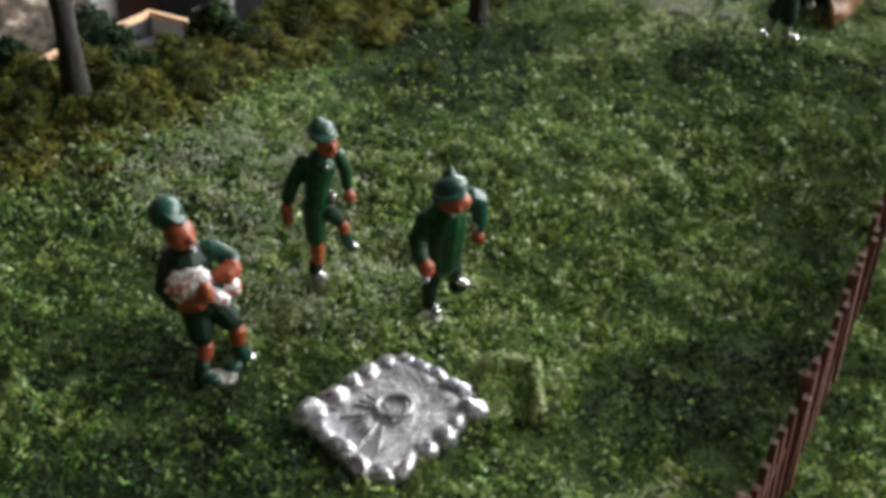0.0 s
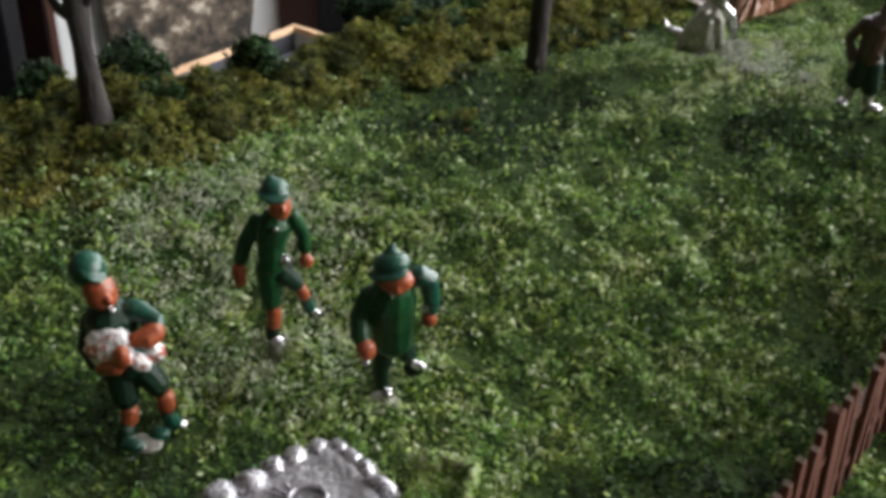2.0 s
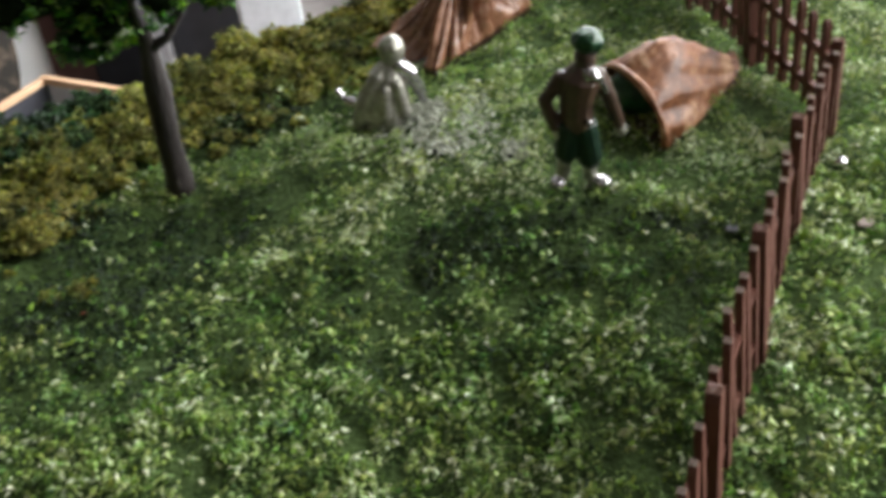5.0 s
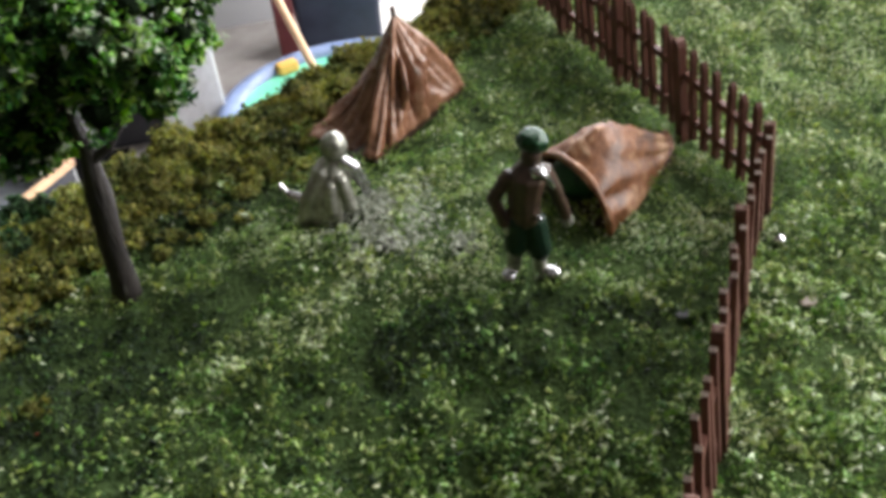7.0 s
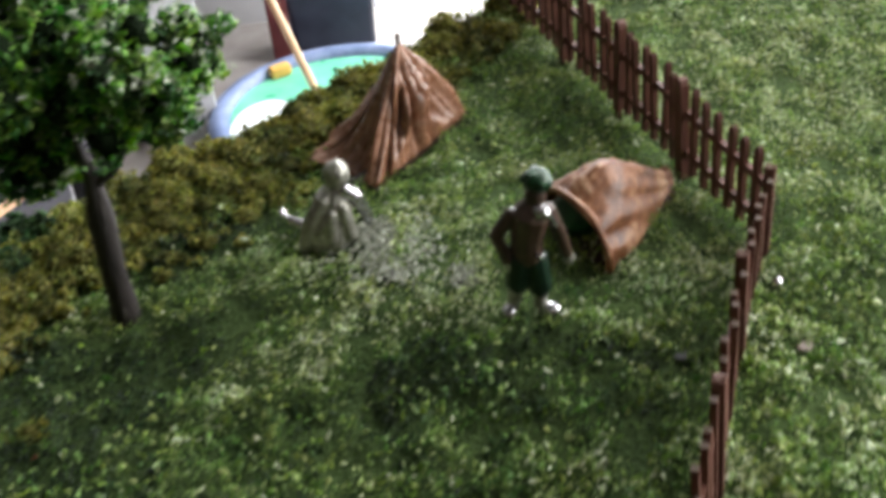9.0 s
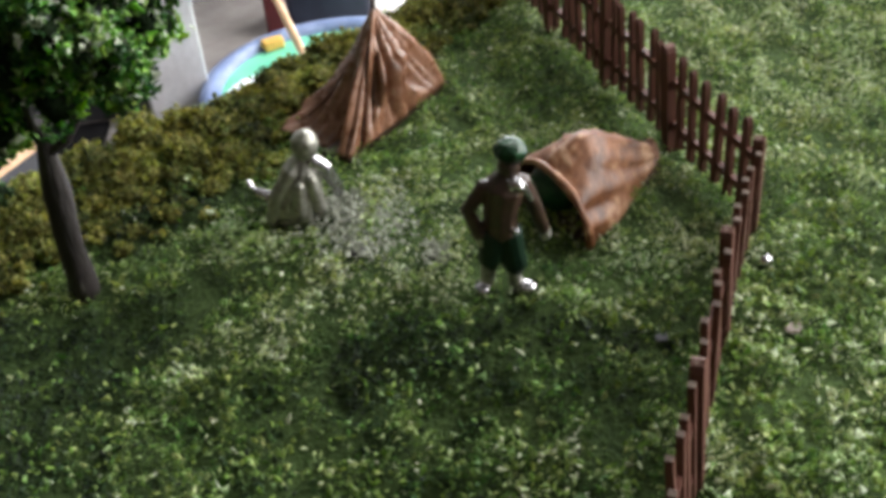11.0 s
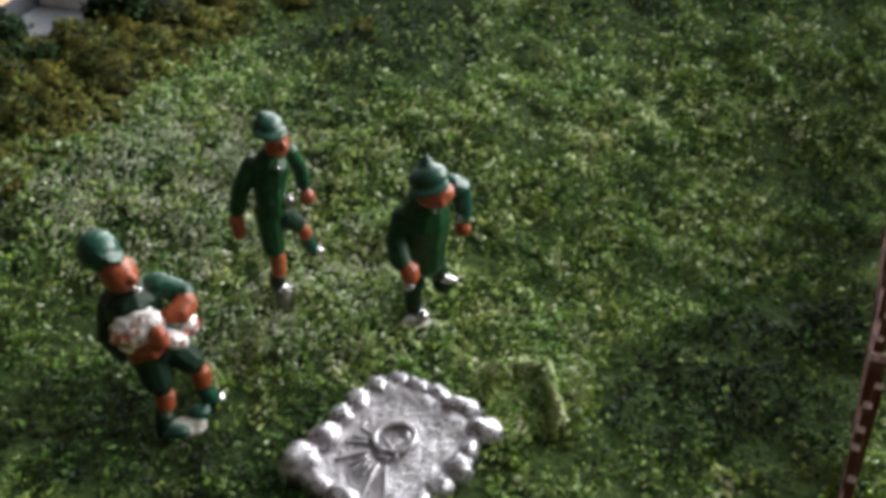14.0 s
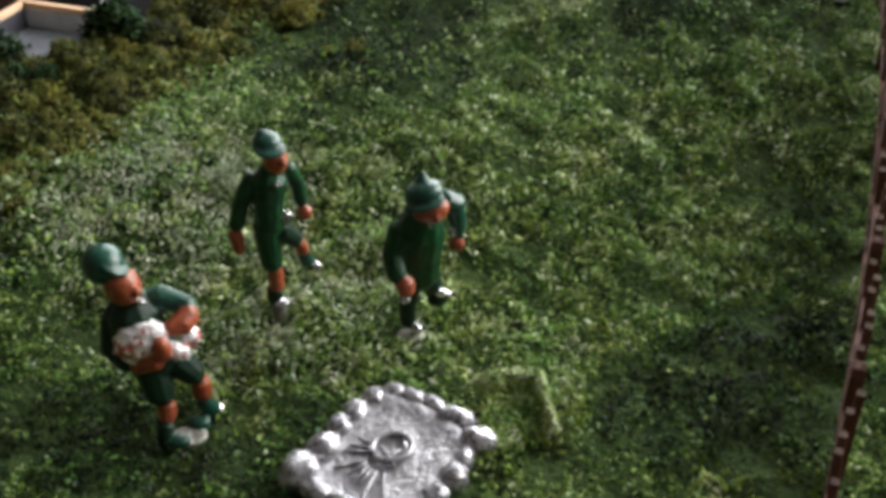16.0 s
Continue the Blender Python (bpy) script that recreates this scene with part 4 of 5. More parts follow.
        tube(bm, [(-c, -s, 0.0019), (c, s, 0.0021)], [0.0004, 0.0004], 0, 6)
        part("log", bm, M_METAL, t)


build_fire_pit()


def build_turf_pad():
    """A small square mound of turf with a raised lip."""
    rng = np.random.default_rng(3)
    n = 2600
    u, v = rng.uniform(-1, 1, n), rng.uniform(-1, 1, n)
    lip = np.maximum(np.exp(-((v - 0.88) / 0.14) ** 2), np.exp(-((u - 0.88) / 0.14) ** 2))
    x, y = 0.0198 + u * 0.0054 + v * 0.0004, 0.1458 + v * 0.0066 + u * 0.0004
    edge = 0.001 * soft_noise(x, y, 260, 8.0)
    x, y = x + edge, y + 0.8 * edge
    z = land(x, y) + 0.0006 + 0.0028 * lip * (1 + 0.5 * soft_noise(x, y, 200, 5.0)) + rng.uniform(0, 0.0008, n)
    vv, f = crumbs(np.stack([x, y, z], 1), rng.uniform(0.0004, 0.0011, n), rng)
    ob = raw_mesh("turf_mound", vv, f, M_TURF, np.repeat(0.58 + 0.30 * lip + 0.2 * soft_noise(x, y, 300, 2.0), 5))
    tagged(ob, "square mound of yellow-green turf with a raised lip", "turf mound", kind="stuff")


build_turf_pad()


# ---- cast figurines, each one plain mesh ----
FIG_MATS = [M_GREEN, M_TEAL, M_SKIN, M_SILVER, M_BUNDLE, M_BROWN, M_DULL, M_DARKGREEN]
# GRN, DGN and TEA share some jackets, painting in shaded and lit sides
GRN, TEA, SKN, SIL, BUN, BRN, DUL, DGN = range(8)


def moulded(name, bm, mats, grain):
    """Melts overlapping solids into one cast skin; each face keeps the paint of the solid it came from."""
    tree = BVHTree.FromBMesh(bm)
    bm.faces.ensure_lookup_table()
    paint = [f.material_index for f in bm.faces]
    rough = part(name, bm, mats)
    rm = rough.modifiers.new("melt", "REMESH")
    rm.mode, rm.voxel_size = "VOXEL", grain
    sm = rough.modifiers.new("soften", "SMOOTH")
    sm.factor, sm.iterations = 0.5, 1
    bpy.context.view_layer.update()
    me = bpy.data.meshes.new_from_object(rough.evaluated_get(bpy.context.evaluated_depsgraph_get()))
    bpy.data.objects.remove(rough)
    me.materials.clear()
    for m in mats:
        me.materials.append(m)
    ids = [paint[tree.find_nearest(p.center)[2]] for p in me.polygons]
    me.polygons.foreach_set("material_index", np.array(ids, np.int32))
    me.shade_smooth()
    me.name = name
    return new(name, me)


def figurine(at, build, label):
    bm = bmesh.new()
    build(bm)
    bmesh.ops.scale(bm, vec=(mm,) * 3, verts=bm.verts)
    ob = moulded("figurine", bm, FIG_MATS, 0.00024)
    ob.matrix_world = pose(at[0], at[1], Z(*at))
    return tagged(ob, label, "figurine", "scout figurines")


def walker(bm):
    tube(bm, [(0.2, -0.3, -1.6), (0.4, -0.4, 2.8)], [1.5, 1.35], DUL)
    ell(bm, (0.8, -0.9, 3.4), (1.4, 1.6, 0.6), SIL, (0, 0, 0), 2, 0.4)
    tube(bm, [(-0.2, 0, 3.6), (-0.1, 0, 6.0)], [1.35, 1.35], DGN)
    tube(bm, [(0.3, -0.2, 6.2), (0.3, -0.1, 9.8)], [1.3, 1.4], SKN)
    tube(bm, [(0.0, 0, 10.6), (-0.2, 0.2, 14), (-0.2, 0.3, 18.5)], [1.8, 2.1, 2.3], GRN)
    tube(bm, [(1.8, 0.6, 17), (4.1, 1.9, 13.8)], [2.0, 1.5], DGN)
    tube(bm, [(4.6, 2.0, 13), (5.1, 2.4, 11.2)], [1.15, 1.15], SKN)
    tube(bm, [(5.1, 2.6, 10.6), (5.7, 3.0, 8.2)], [1.15, 1.2], TEA)
    ell(bm, (6.5, 3.5, 7.0), (1.5, 1.4, 0.9), DGN, (0, 30, 0))
    ell(bm, (7.0, 2.9, 7.3), (1.0, 0.9, 1.0), SIL)
    tube(bm, [(0.4, 0.2, 18), (0.5, 0.4, 22), (1.0, 0.9, 26), (1.4, 1.0, 28)], [2.4, 2.45, 3.0, 1.9], GRN)
    ell(bm, (3.1, -0.6, 19.8), (1.0, 0.8, 1.3), SIL)
    ell(bm, (2.2, -1.9, 26.6), (0.5, 0.4, 0.6), SIL)
    tube(bm, [(-1.8, 1, 26.6), (-4.0, 0.3, 22), (-4.9, 0, 18.8)], [1.35, 1.45, 1.35], GRN)
    tube(bm, [(-5.2, -0.4, 17.6), (-4.9, -0.8, 14.6)], [1.25, 1.05], SKN)
    tube(bm, [(4.0, 1.8, 27.4), (5.4, 2.6, 23.5), (5.6, 2.4, 20.6)], [1.35, 1.2, 1.1], GRN)
    ell(bm, (6.0, 1.7, 18.9), (1.3, 1.2, 1.4), SKN)
    ell(bm, (2.3, 0.5, 29.8), (1.9, 1.9, 2.5), SKN, (0, 0, 0), 3)
    ell(bm, (3.4, -1.2, 30.0), (0.5, 0.6, 0.8), SKN)
    ell(bm, (1.3, 1.5, 32.3), (2.35, 2.35, 1.8), TEA, (0, 8, 0), 3)
    ell(bm, (1.5, 0.2, 32.0), (2.8, 2.4, 0.55), TEA, (14, 8, 0), 2)
    ell(bm, (0.6, 1.8, 33.9), (0.9, 0.9, 0.6), TEA)


def stooping(bm):
    ell(bm, (0.0, -0.3, 0.3), (2.6, 2.0, 0.9), DUL)
    ell(bm, (0.8, -0.9, 2.2), (1.1, 1.4, 0.95), SIL)
    tube(bm, [(-0.4, 0, 2.8), (-0.5, 0, 6.0), (0.4, 0, 12)], [1.25, 1.45, 2.1], DGN)
    tube(bm, [(3.0, 0, 12), (3.9, 1.4, 8.8)], [1.9, 1.6], DGN)
    ell(bm, (4.7, 2.1, 5.9), (1.9, 2.0, 1.6), DGN)
    ell(bm, (5.5, 1.3, 7.1), (1.8, 0.9, 0.75), SIL, (0, 18, 0))
    tube(bm, [(1.6, 0, 12), (1.4, -0.4, 17), (1.6, -1.6, 22), (2.4, -2.4, 25)], [3.2, 3.8, 4.1, 2.9], GRN)
    tube(bm, [(-1.5, -2, 22.6), (-2.9, -3.6, 19), (-2.5, -5.6, 16.4)], [1.8, 1.75, 1.6], GRN)
    tube(bm, [(-1.5, -6.2, 15.6), (-1.2, -6.5, 14.2)], [1.55, 1.45], SKN)
    ell(bm, (-1.6, -6.6, 12.6), (1.0, 0.8, 0.7), SIL)
    # lit arm of the same green jacket, painted teal
    tube(bm, [(5.4, -0.6, 26), (7.2, 0, 25), (7.8, 0.2, 21), (7.6, 0, 19)], [1.9, 1.8, 1.4, 1.1], TEA)
    ell(bm, (6.8, -0.9, 20), (0.7, 0.6, 0.9), SIL)
    ell(bm, (7.5, -0.4, 17.8), (1.35, 1.2, 1.5), SKN)
    ell(bm, (3.0, -4.6, 27.2), (2.8, 2.0, 2.0), SKN, (0, -10, 0), 3)
    ell(bm, (3.6, -6.4, 26.6), (0.55, 0.6, 0.8), SKN)
    ell(bm, (2.6, -6.2, 25.3), (0.45, 0.4, 0.4), SIL)
    ell(bm, (2.1, -3.8, 29.7), (3.0, 2.6, 1.9), TEA, (-12, -10, 0), 3)
    ell(bm, (1.9, -5.4, 28.9), (3.3, 2.0, 0.6), TEA, (6, -10, 0), 2)
    tube(bm, [(2.0, -3.1, 31.2), (2.1, -2.9, 32.5)], [1.3, 0.5], TEA)


def carrier(bm):
    ell(bm, (-1.6, -4.4, -0.2), (3.6, 2.4, 0.8), DUL)
    tube(bm, [(-4.4, -5.2, -0.4), (-4.0, -4.2, 2.6)], [1.4, 1.35], DGN)
    ell(bm, (-2.6, -5.8, 0.6), (2.0, 1.4, 1.1), TEA)
    tube(bm, [(-3.7, -3.3, 3.4), (-3.6, -2.8, 5.4)], [1.4, 1.5], SKN)
    tube(bm, [(1.6, -0.7, 3.6), (2.4, -0.2, 1.2)], [1.3, 1.35], TEA)
    ell(bm, (3.4, 0.3, 0.6), (1.2, 1.2, 1.0), SIL)
    ell(bm, (0.6, -2.2, 0.4), (1.8, 1.6, 1.2), TEA)
    tube(bm, [(1.6, -0.5, 7.2), (1.6, -0.6, 4.8)], [1.5, 1.5], SKN)
    tube(bm, [(-5.0, -1.4, 12), (-4.1, -2.6, 7.2)], [2.7, 2.2], DGN)
    tube(bm, [(-1.6, -0.5, 12), (0.8, -0.6, 8.8)], [2.5, 2.0], DGN)
    # jacket body painted in shaded dark green, its lit shoulder and arm teal
    tube(bm, [(-4.0, -0.3, 12), (-6.0, 0.3, 17), (-6.2, 0.5, 21.5), (-6.0, 0.3, 23.4)], [3.9, 4.2, 4.0, 2.2], DGN)
    ell(bm, (-2.4, 1.2, 22.0), (2.7, 2.0, 2.0), TEA)
    tube(bm, [(-1.6, 1.2, 22.0), (1.6, 0.4, 20.6)], [1.7, 1.6], TEA)
    tube(bm, [(1.6, -0.6, 20.0), (0.4, -2.2, 19.4), (-1.4, -3.2, 19.6)], [1.8, 1.8, 1.1], SKN)
    ell(bm, (-5.4, -3.6, 17.8), (3.6, 2.1, 2.6), BUN, (0, -6, 0), 4, 0.3)
    ell(bm, (-4.2, -3.2, 19.6), (3.6, 1.7, 1.5), BUN, (0, 6, 0), 3, 0.25)
    ell(bm, (1.4, -1.2, 16.2), (1.5, 1.4, 1.9), BUN, (0, 10, 0), 3, 0.28)
    ell(bm, (-0.7, -3.2, 15.6), (2.2, 1.3, 1.4), BUN, (0, 30, 0), 3, 0.25)
    tube(bm, [(-9.2, 0, 20.4), (-9.9, -1.5, 16), (-7.6, -3.6, 14.2)], [1.6, 1.6, 1.3], DGN)
    tube(bm, [(-6.4, -4.6, 14.6), (-3.2, -5.2, 15.8)], [1.2, 1.4], SKN)
    ell(bm, (-2.4, -5.2, 17.6), (1.5, 1.2, 2.1), SKN)
    ell(bm, (-6.7, -0.5, 26.0), (2.6, 2.5, 3.0), SKN, (0, -16, 20), 3)
    ell(bm, (-4.6, -2.2, 25.8), (0.6, 0.6, 0.9), SKN)
    ell(bm, (-4.4, -2.0, 23.9), (0.7, 0.5, 0.5), SIL)
    ell(bm, (-8.9, 0.7, 29.2), (2.9, 3.0, 2.8), TEA, (10, -24, 30), 3)
    ell(bm, (-7.4, -0.4, 29.6), (2.4, 2.4, 0.55), TEA, (10, 30, 20), 2)


def camper(bm):
    ell(bm, (-2.6, -0.8, 1.4), (1.5, 1.8, 1.1), SIL, (0, 0, -14))
    ell(bm, (4.5, -1.0, 0.7), (1.7, 1.7, 1.1), SIL, (0, 0, 34))
    tube(bm, [(-1.8, 0, 0.5), (-1.2, 0, 6)], [1.1, 1.3], DUL)
    tube(bm, [(2.8, 0, 0), (2.7, 0, 5)], [1.1, 1.3], DUL)
    tube(bm, [(-0.9, 0, 6), (-0.2, 0.2, 11)], [2.0, 2.4], DGN)
    tube(bm, [(2.9, 0, 4.6), (2.0, 0.2, 11)], [2.1, 2.4], DGN)
    tube(bm, [(1.0, 0.2, 11), (1.2, 0.4, 15), (1.9, 0.4, 19), (2.6, 0.4, 20.6)], [2.6, 2.8, 3.3, 2.1], BRN)
    tube(bm, [(-0.9, 0.4, 19.6), (-3.8, 0.3, 15.8), (-2.4, -0.3, 11.2)], [1.3, 1.2, 1.05], BRN)
    ell(bm, (-2.1, -0.5, 10.2), (0.9, 0.9, 1.1), DUL)
    tube(bm, [(4.6, 0.6, 19.4), (6.3, 1, 15), (7.8, 1.6, 9.6)], [1.4, 1.2, 1.05], BRN)
    tube(bm, [(4.6, -0.9, 19.4), (5.8, -0.4, 16.4)], [0.55, 0.35], SIL)
    ell(bm, (8.1, 1.8, 8.4), (1.1, 1.1, 1.4), DUL)
    ell(bm, (3.6, -1.7, 20.2), (1.5, 1.0, 0.9), SIL, (0, 25, 0), 3, 0.6)
    ell(bm, (2.8, -2.6, 12.6), (0.5, 0.5, 0.6), SIL)
    ell(bm, (2.8, 0.3, 22.4), (1.7, 1.8, 2.0), BRN, (0, 0, 0), 3)
    ell(bm, (3.2, 0.2, 25.2), (2.5, 2.4, 1.9), GRN, (0, 14, 0), 3, 0.2)
    # teal lump paints in the highlight on the cap's right
    ell(bm, (4.7, -0.2, 25.0), (1.0, 1.5, 1.0), TEA, (0, 30, 0), 2)


def sitter(bm):
    ell(bm, (-0.6, 0, 0.8), (5.6, 4.2, 1.6), DUL, (0, 0, 0), 3, 0.3)
    tube(bm, [(-0.6, 0, 1.0), (0.0, 0.4, 5.0), (1.1, 0.5, 9.4), (1.8, 0.5, 11.4)], [5.0, 4.4, 3.4, 1.7], DUL, 16, 0.35)
    tube(bm, [(-0.6, -1, 9.6), (-3.6, -1.4, 5.0), (-5.4, -1.8, 0.6)], [1.5, 1.9, 1.6], DUL)
    tube(bm, [(0.4, -3.0, 7.6), (0.0, -4.0, 2.6)], [1.1, 1.2], DUL)
    tube(bm, [(2.6, -2.6, 8.4), (3.4, -3.2, 2.6)], [1.1, 1.4], DUL)
    # right arm in brighter metal, so its highlight sits in the material
    tube(bm, [(2.8, 0, 11.0), (5.2, -0.2, 9.0), (6.6, -0.4, 5.2), (6.9, -0.5, 3.4)], [1.6, 1.45, 1.2, 0.9], SIL)
    tube(bm, [(-3.0, 2, 1.5), (-8.0, 7.0, 1.2)], [1.4, 1.2], SIL)
    ell(bm, (-9.2, 7.8, 2.2), (0.9, 1.0, 1.9), SIL, (0, -24, 0))
    ell(bm, (2.3, 0.4, 14.0), (2.5, 2.5, 2.7), DUL, (0, 0, 0), 3, 0.08)


figurine((-0.0145, 0.1752), walker, "painted scout figurine in green with a peaked hat, striding")
figurine((0.0068, 0.1665), stooping, "painted scout figurine in green hat and jacket, stooping forward")
figurine((-0.0280, 0.1555), carrier, "leaning painted scout figurine in green, arms round a white bundle")
figurine((0.0919, 0.2595), camper, "back-turned scout figurine in brown shirt, green shorts and cap")
figurine((0.0611, 0.2915), sitter, "seated unpainted cast-metal figurine, one arm brighter to hold its highlight")


# ---- stones and litter on the turf ----
def build_dust():
    rng = np.random.default_rng(8)
    p = np.concatenate([rng.normal((0.0715, 0.2825), (0.0042, 0.0058), (1150, 2)), rng.normal((0.0664, 0.2915), (0.003, 0.002), (300, 2)), rng.normal((0.083, 0.2694), (0.0014, 0.0018), (160, 2))])
    z = land(p[:, 0], p[:, 1]) + rng.uniform(0.0004, 0.0014, len(p))
    v, f = crumbs(np.column_stack([p, z]), rng.uniform(0.0003, 0.0009, len(p)), rng)
    tagged(raw_mesh("fine_gravel", v, f, M_DUST), "bare patch of fine grey gravel in the turf", "gravel", kind="stuff")


build_dust()


def stone(x, y, r, m, label, squash=0.6):
    bm = bmesh.new()
    ell(bm, (0, 0, 0), (r, r * 0.75, r * squash), 0, (0, 0, 40 * math.sin(x * 999)), 2, 0.5)
    ob = part("pebble", bm, m)
    ob.location = (x, y, Z(x, y) + 0.0004)
    tagged(ob, label, "pebble", "loose pebbles")


stone(0.1335, 0.2425, 0.0015, M_STONE, "flat pale pinkish pebble outside the fence", 0.16)
stone(0.1345, 0.2575, 0.0013, M_SILVER, "shiny whitish chip by the fence foot", 1.0)
stone(0.1141, 0.2440, 0.0014, M_GREY, "flat grey stone chip half sunk in turf", 0.12)
stone(0.0705, 0.2745, 0.0018, M_GREY, "small grey stone on a bare patch", 0.3)
stone(0.0832, 0.2694, 0.0016, M_GREY, "dark grey stone in the turf", 0.4)
stone(0.0080, 0.2548, 0.0005, M_SKIN, "tiny reddish chip in the turf", 0.8)


# ---- overcast daylight outside the north window ----
m, n, l, b = mat("overcast_sky", 1.0)
b.inputs["Base Color"].default_value = (0.8, 0.85, 0.9, 1)
b.inputs["Emission Color"].default_value = (0.86, 0.93, 1.0, 1)
b.inputs["Emission Strength"].default_value = 0.58
bm = bmesh.new()
bmesh.ops.create_grid(bm, x_segments=1, y_segments=1, size=1.5, matrix=pose(0.4, 1.9, 0, 90, 0, 0))
tagged(part("backdrop", bm, m, smooth=False), "plain overcast sky outside the window", "sky", kind="structure")


# ---- room and what stands beyond the layout ----
def slab(name, lo, hi, m, label, category, kind="structure", bevel=0.0):
    bm = bmesh.new()
    box(bm, lo, hi, bevel)
    ob = part(name, bm, m, smooth=False)
    return tagged(ob, label, category, kind=kind)


slab("floor", (-1.6, -1.4, -1.05), (1.15, 1.14, -0.95), M_FLOOR, "brown carpeted floor of the room", "floor")
slab("ceiling", (-1.6, -1.4, 1.5), (1.15, 1.14, 1.6), M_CEIL, "plain dark grey ceiling, unseen", "ceiling")
bm = bmesh.new()
for lo, hi in [((-1.5, 1.06, -0.95), (0.092, 1.14, 1.5)), ((0.86, 1.06, -0.95), (1.05, 1.14, 1.5)), ((0.092, 1.06, -0.95), (0.86, 1.14, -0.29)), ((0.092, 1.06, 0.75), (0.86, 1.14, 1.5))]:
    box(bm, lo, hi)
tagged(part("wall_north", bm, M_WALL, smooth=False), "bright white painted wall with a window opening", "wall", kind="structure")
slab("wall_south", (-1.6, -1.4, -0.95), (1.15, -1.3, 1.5), M_TAN, "dark tan painted wall, unseen", "wall")
slab("wall_west", (-1.6, -1.3, -0.95), (-1.5, 1.14, 1.5), M_TAN, "dark tan painted wall, unseen", "wall")
bm = bmesh.new()
for lo, hi in [((1.05, -1.3, -0.95), (1.15, -0.01, 1.5)), ((1.05, 0.89, -0.95), (1.15, 1.14, 1.5)), ((1.05, -0.01, -0.95), (1.15, 0.89, 0.06)), ((1.05, -0.01, 1.06), (1.15, 0.89, 1.5))]:
    box(bm, lo, hi)
tagged(part("wall_east", bm, M_WALL, smooth=False), "white painted wall with a window opening", "wall", kind="structure")


def legged_table(name, lo, hi, thick, m, label):
    t = thing(name, ((lo[0] + hi[0]) / 2, (lo[1] + hi[1]) / 2, -0.95), label, "table")
    o = t.matrix_world.translation
    bm = bmesh.new()
    box(bm, (lo[0] - o.x, lo[1] - o.y, hi[2] - thick - o.z), (hi[0] - o.x, hi[1] - o.y, hi[2] - o.z), 0.004)
    part("tabletop", bm, m, t, smooth=False)
    for x in (lo[0] + 0.05, hi[0] - 0.05):
        for y in (lo[1] + 0.05, hi[1] - 0.05):
            bm = bmesh.new()
            box(bm, (x - 0.025 - o.x, y - 0.025 - o.y, 0), (x + 0.025 - o.x, y + 0.025 - o.y, hi[2] - thick - o.z), 0.003)
            part("leg", bm, M_BOARD, t, smooth=False)


legged_table("layout_table", (-0.6, -0.5, -0.95), (0.75, 0.40, -0.2), 0.04, M_BOARD, "plain wooden table carrying the model layout")
legged_table("side_table", (-0.75, 0.46, -0.95), (0.6, 1.03, -0.235), 0.03, M_GREYWOOD, "low greyish wooden table behind the layout")
TOP = -0.235


# added sheet that blackens the left of the tabletop
def build_black_sheet():
    bm = bmesh.new()
    vs = [bm.verts.new((x, y, TOP)) for x, y in ((-0.70, 0.475), (-0.105, 0.475), (-0.105, 0.828), (-0.20, 0.828), (-0.20, 0.757), (-0.70, 0.757))]
    top = bmesh.ops.extrude_face_region(bm, geom=[bm.faces.new(vs)])
    bmesh.ops.translate(bm, vec=(0, 0, 0.003), verts=[v for v in top["geom"] if isinstance(v, bmesh.types.BMVert)])
    bmesh.ops.recalc_face_normals(bm, faces=bm.faces)
    tagged(part("black_sheet", bm, M_SHEET, smooth=False), "thin black sheet added over part of the low table", "mat")


build_black_sheet()


def build_tray():
    """Open box with pine rims, standing askew on the side table."""
    p, u, w = Vector((-0.155, 0.670)), Vector((0.879, -0.477)), Vector((-0.505, -0.863))
    L1, L2, h, k = 0.080, 0.170, 0.097, 0.0042
    t = thing("wooden_tray", (p.x, p.y, TOP + 0.003), "open pine-rimmed tray with grey inner walls", "tray")

    def prism(cs, z0, z1):
        bm = bmesh.new()
        lo = [bm.verts.new((c.x, c.y, z0)) for c in cs]
        hi = [bm.verts.new((c.x, c.y, z1)) for c in cs]
        bm.faces.new(hi), bm.faces.new(list(reversed(lo)))
        for i in range(4):
            bm.faces.new((lo[i], lo[(i + 1) % 4], hi[(i + 1) % 4], hi[i]))
        bmesh.ops.recalc_face_normals(bm, faces=bm.faces)
        bmesh.ops.bevel(bm, geom=bm.edges[:], offset=0.0004, segments=1, affect="EDGES")
        return bm

    def strip(a, d, n, q, width, start=0.0):
        return [a + d * start, a + d * (n - start), a + d * (n - start) + q * width, a + d * start + q * width]

    for a, d, n, q, lift in ((Vector((0, 0)), u, L1, w, 0.0), (Vector((0, 0)), w, L2, u, 0.0005), (u * L1, w, L2, -u, 0.0005), (w * L2, u, L1, -w, 0.0)):
        part("rim_bar", prism(strip(a, d, n, q, k), h - 0.004, h - lift), M_PINE, t, smooth=False)
        part("side_wall", prism(strip(a + q * 0.0006, d, n, q, k - 0.0012, 0.0006), 0, h - 0.0042), M_PALEGREY if d is u else M_SLATE, t, "pale grey wall under the rim" if d is u else "dark grey wall under the rim", False)
    part("tray_floor", prism(strip(u * k + w * k, u, L1 - 2 * k, w, L2 - 2 * k), h - 0.020, h - 0.015), M_GLASSY, t, "mottled grey floor of the tray", False)


build_tray()

bm = bmesh.new()
ell(bm, (0, 0, 0.085), (0.057, 0.009, 0.102), 0, (0, 0, 0), 4, 0.05)
bmesh.ops.bisect_plane(bm, geom=bm.verts[:] + bm.edges[:] + bm.faces[:], plane_co=(0, 0, 0.03), plane_no=(0, 0, -1), clear_outer=True)
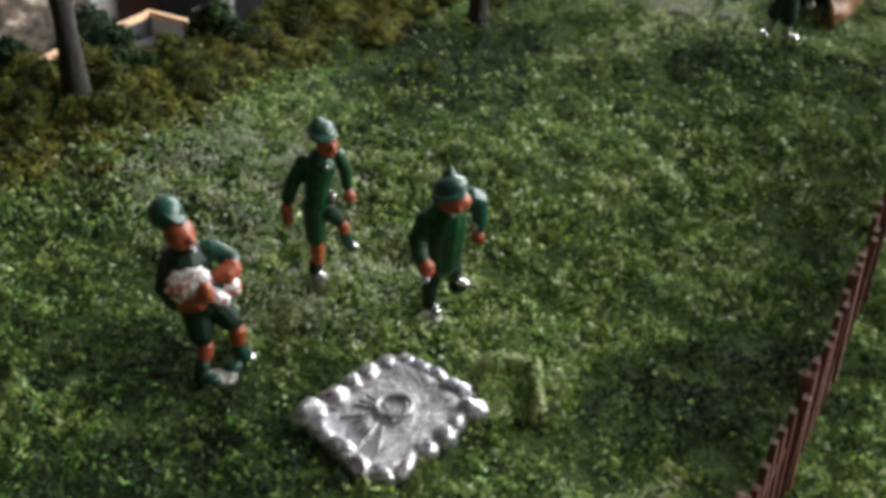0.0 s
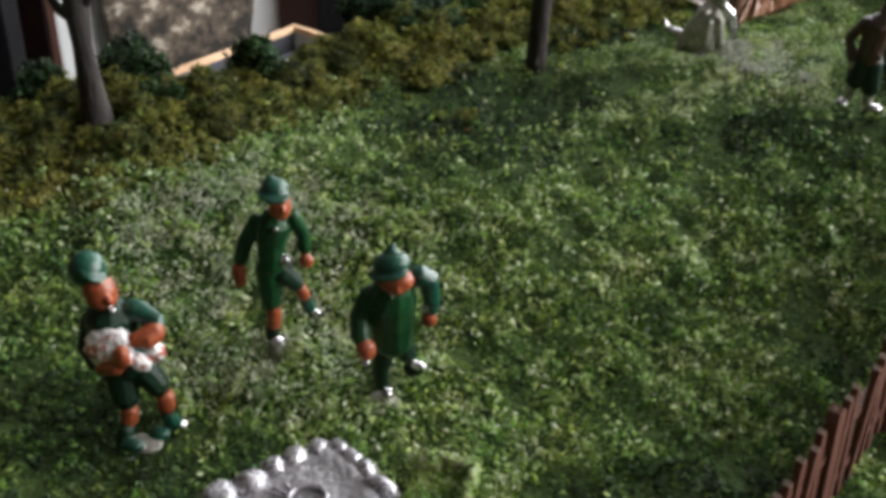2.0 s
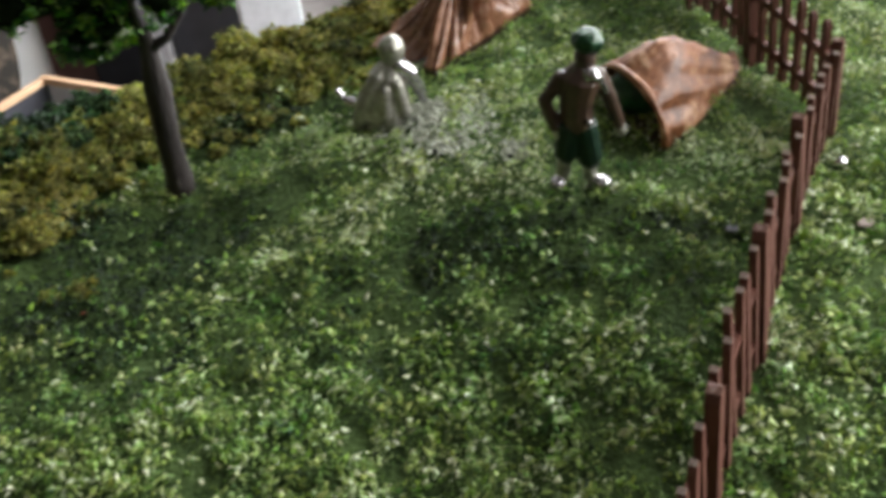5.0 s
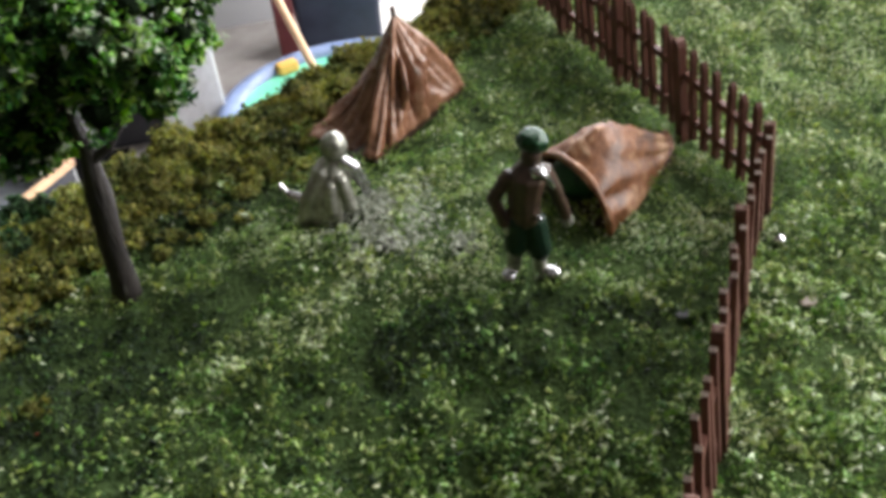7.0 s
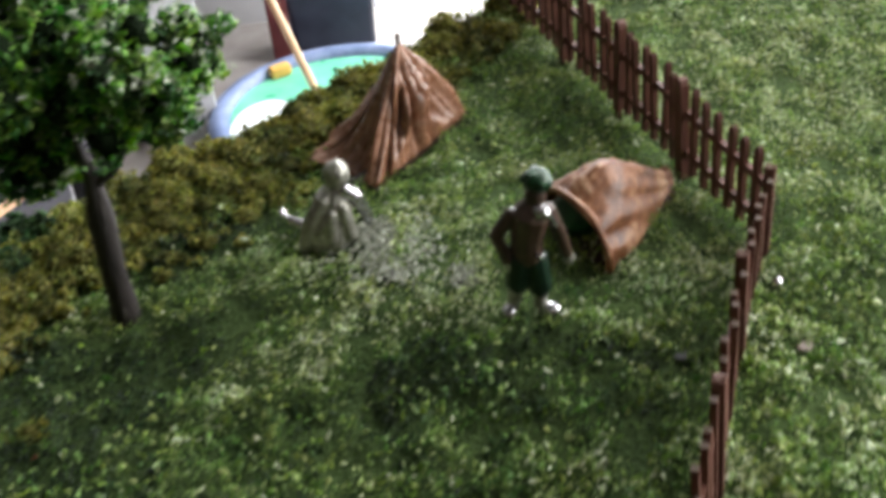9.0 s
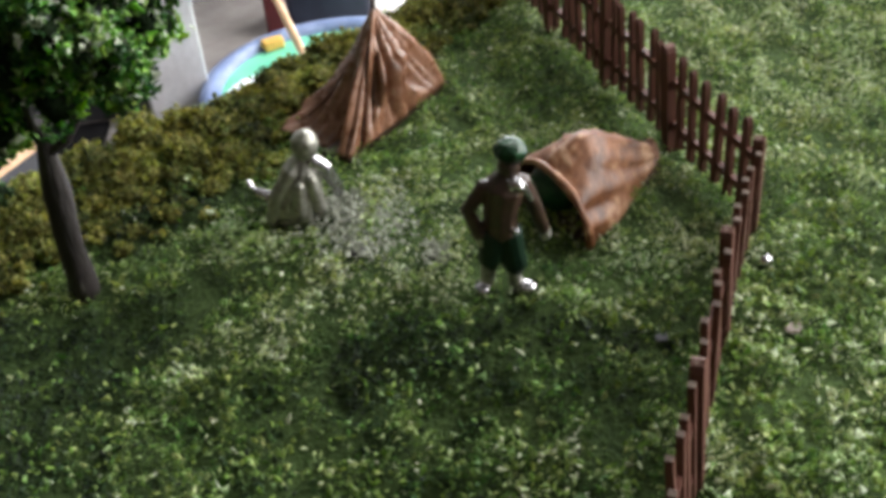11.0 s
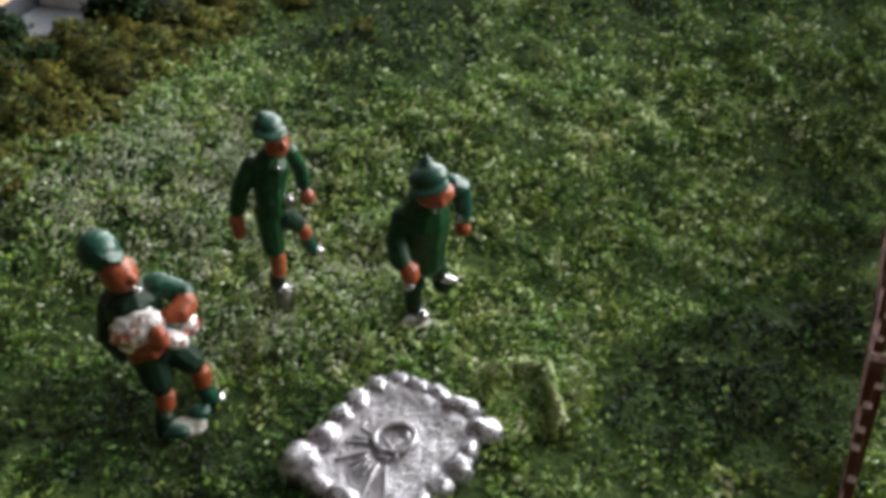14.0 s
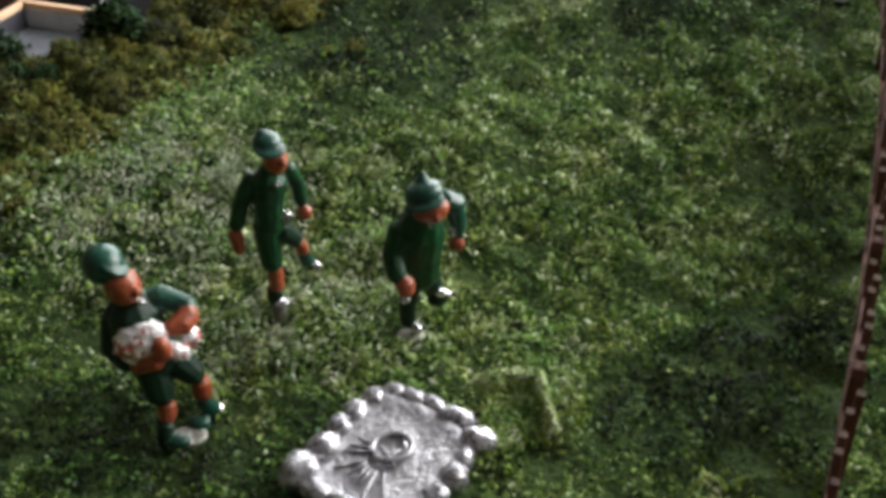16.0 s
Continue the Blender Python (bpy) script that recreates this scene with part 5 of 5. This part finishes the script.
bmesh.ops.holes_fill(bm, edges=bm.edges)
ob = part("cushion", bm, M_MOTTLE)
ob.matrix_world = pose(-0.284, 0.803, TOP - 0.03, 0, 0, 35)
tagged(ob, "upright rounded cushion in mottled dark brown and cream", "cushion")


def panel(name, x0, x1, y, z1, m, label, category, trim=None, turn=0.0):
    t = thing(name, ((x0 + x1) / 2, y, TOP), label, category, turn=turn)
    bm = bmesh.new()
    box(bm, (x0 - (x0 + x1) / 2, 0, 0), (x1 - (x0 + x1) / 2, 0.02, z1 - TOP), 0.002)
    part("board", bm, m, t, smooth=False)
    if trim:
        bm = bmesh.new()
        a = (x0 if trim < 0 else x1) - (x0 + x1) / 2
        box(bm, (a - (0.006 if trim < 0 else 0), -0.004, 0), (a + (0 if trim < 0 else 0.008), 0.018, z1 - TOP), 0.001)
        part("edge_strip", bm, M_DARKWOOD, t, "dark wooden edge strip", False)


panel("backboard", -0.381, -0.190, 0.815, 0.25, M_WHITEPL, "upright white board with a dark wooden edge strip", "board", -1, 35)
panel("bookcase_side", -0.432, -0.3845, 0.80, 0.3, M_DARKWOOD, "dark reddish-brown wooden panel", "panel")
panel("bookcase_side", -0.222, -0.1845, 0.852, 0.3, M_DARKWOOD, "dark reddish-brown wooden panel", "panel")
# unidentified black upright, built as one plain board
panel("black_case", -0.184, -0.138, 0.83, 0.3, M_BLACK, "tall black boxy case in shadow", "case")
panel("upright_strip", -0.1375, -0.1275, 0.83, 0.25, M_PALEGREY, "narrow pale grey upright strip", "strip")
panel("screen", -0.1265, -0.072, 0.835, 0.25, M_SLATE, "dark slate-grey upright screen", "screen")
panel("leaning_board", -0.0715, -0.030, 0.815, 0.1, M_PALEGREY, "narrow pale grey upright board", "board", None, 14)
panel("dark_case", -0.66, -0.362, 0.69, 0.3, M_BLACK, "tall black boxy case in shadow", "case")


def disc_bm(rx, ry, z0, z1, n=48, dx=0.0, dy=0.0):
    bm = bmesh.new()
    lo = [bm.verts.new((dx + rx * math.cos(2 * math.pi * i / n), dy + ry * math.sin(2 * math.pi * i / n), z0)) for i in range(n)]
    hi = [bm.verts.new((v.co.x, v.co.y, z1)) for v in lo]
    bm.faces.new(hi), bm.faces.new(list(reversed(lo)))
    for i in range(n):
        bm.faces.new((lo[i], lo[(i + 1) % n], hi[(i + 1) % n], hi[i]))
    return bm


def build_dish():
    t = thing("play_dish", (0.054, 0.805, TOP), "round green and white plastic dish with a blue rim", "dish")
    part("dish_base", disc_bm(0.082, 0.086, 0, 0.022), M_GREENPL, t, "green plastic base", False)
    part("white_inset", disc_bm(0.025, 0.040, 0.02, 0.026, 40, -0.050, -0.024), M_WHITEPL, t, "glossy white inset", False)
    bm = bmesh.new()
    n = 48
    tube(bm, [(0.084 * math.cos(2 * math.pi * i / n), 0.088 * math.sin(2 * math.pi * i / n), 0.02) for i in range(n + 1)], [0.0085] * (n + 1), 0, 8)
    part("rim", bm, M_BLUE, t, "raised blue rim")


build_dish()
bm = bmesh.new()
for lo, hi in [((-0.030, -0.02, 0), (0.033, 0.03, 0.12))]:
    box(bm, lo, hi, 0.004)
for v in bm.verts:
    if v.co.z > 0.05:
        v.co.x += 0.006 * (1 if v.co.x > 0 else -1)
crate = part("storage_tub", bm, M_NAVY, smooth=False)
crate.location = (0.052, 0.962, TOP)
tagged(crate, "dark navy plastic tub standing behind the green dish", "tub")
bm = bmesh.new()
box(bm, (-0.039, -0.024, 0.114), (0.042, 0.034, 0.122), 0.002)
part("rim", bm, M_BLACK, crate, "black rolled rim", False)
bm = bmesh.new()
box(bm, (-0.008, -0.006, 0), (0.008, 0.006, 0.09), 0.002)
ob = part("box", bm, M_MAROON, smooth=False)
ob.location = (0.012, 0.945, TOP)
tagged(ob, "narrow maroon box beside the dark tub", "box")
bm = bmesh.new()
box(bm, (-0.008, -0.005, 0), (0.008, 0.005, 0.008), 0.0025)
ob = part("toy_block", bm, M_ORANGE, smooth=False)
ob.matrix_world = pose(0.012, 0.868, TOP + 0.0222, 0, 0, 25)
tagged(ob, "small orange-yellow plastic block on the dish", "block")
bm = bmesh.new()
tube(bm, [(0.0465, 0.775, TOP + 0.0255), (0.02, 0.80, -0.13), (-0.008, 0.83, -0.05), (-0.03, 0.853, 0.02)], [0.0026] * 4, 0, 10)
ob = part("wooden_stick", bm, M_PINE)
tagged(ob, "thin pale wooden stick leaning over the dish", "stick")
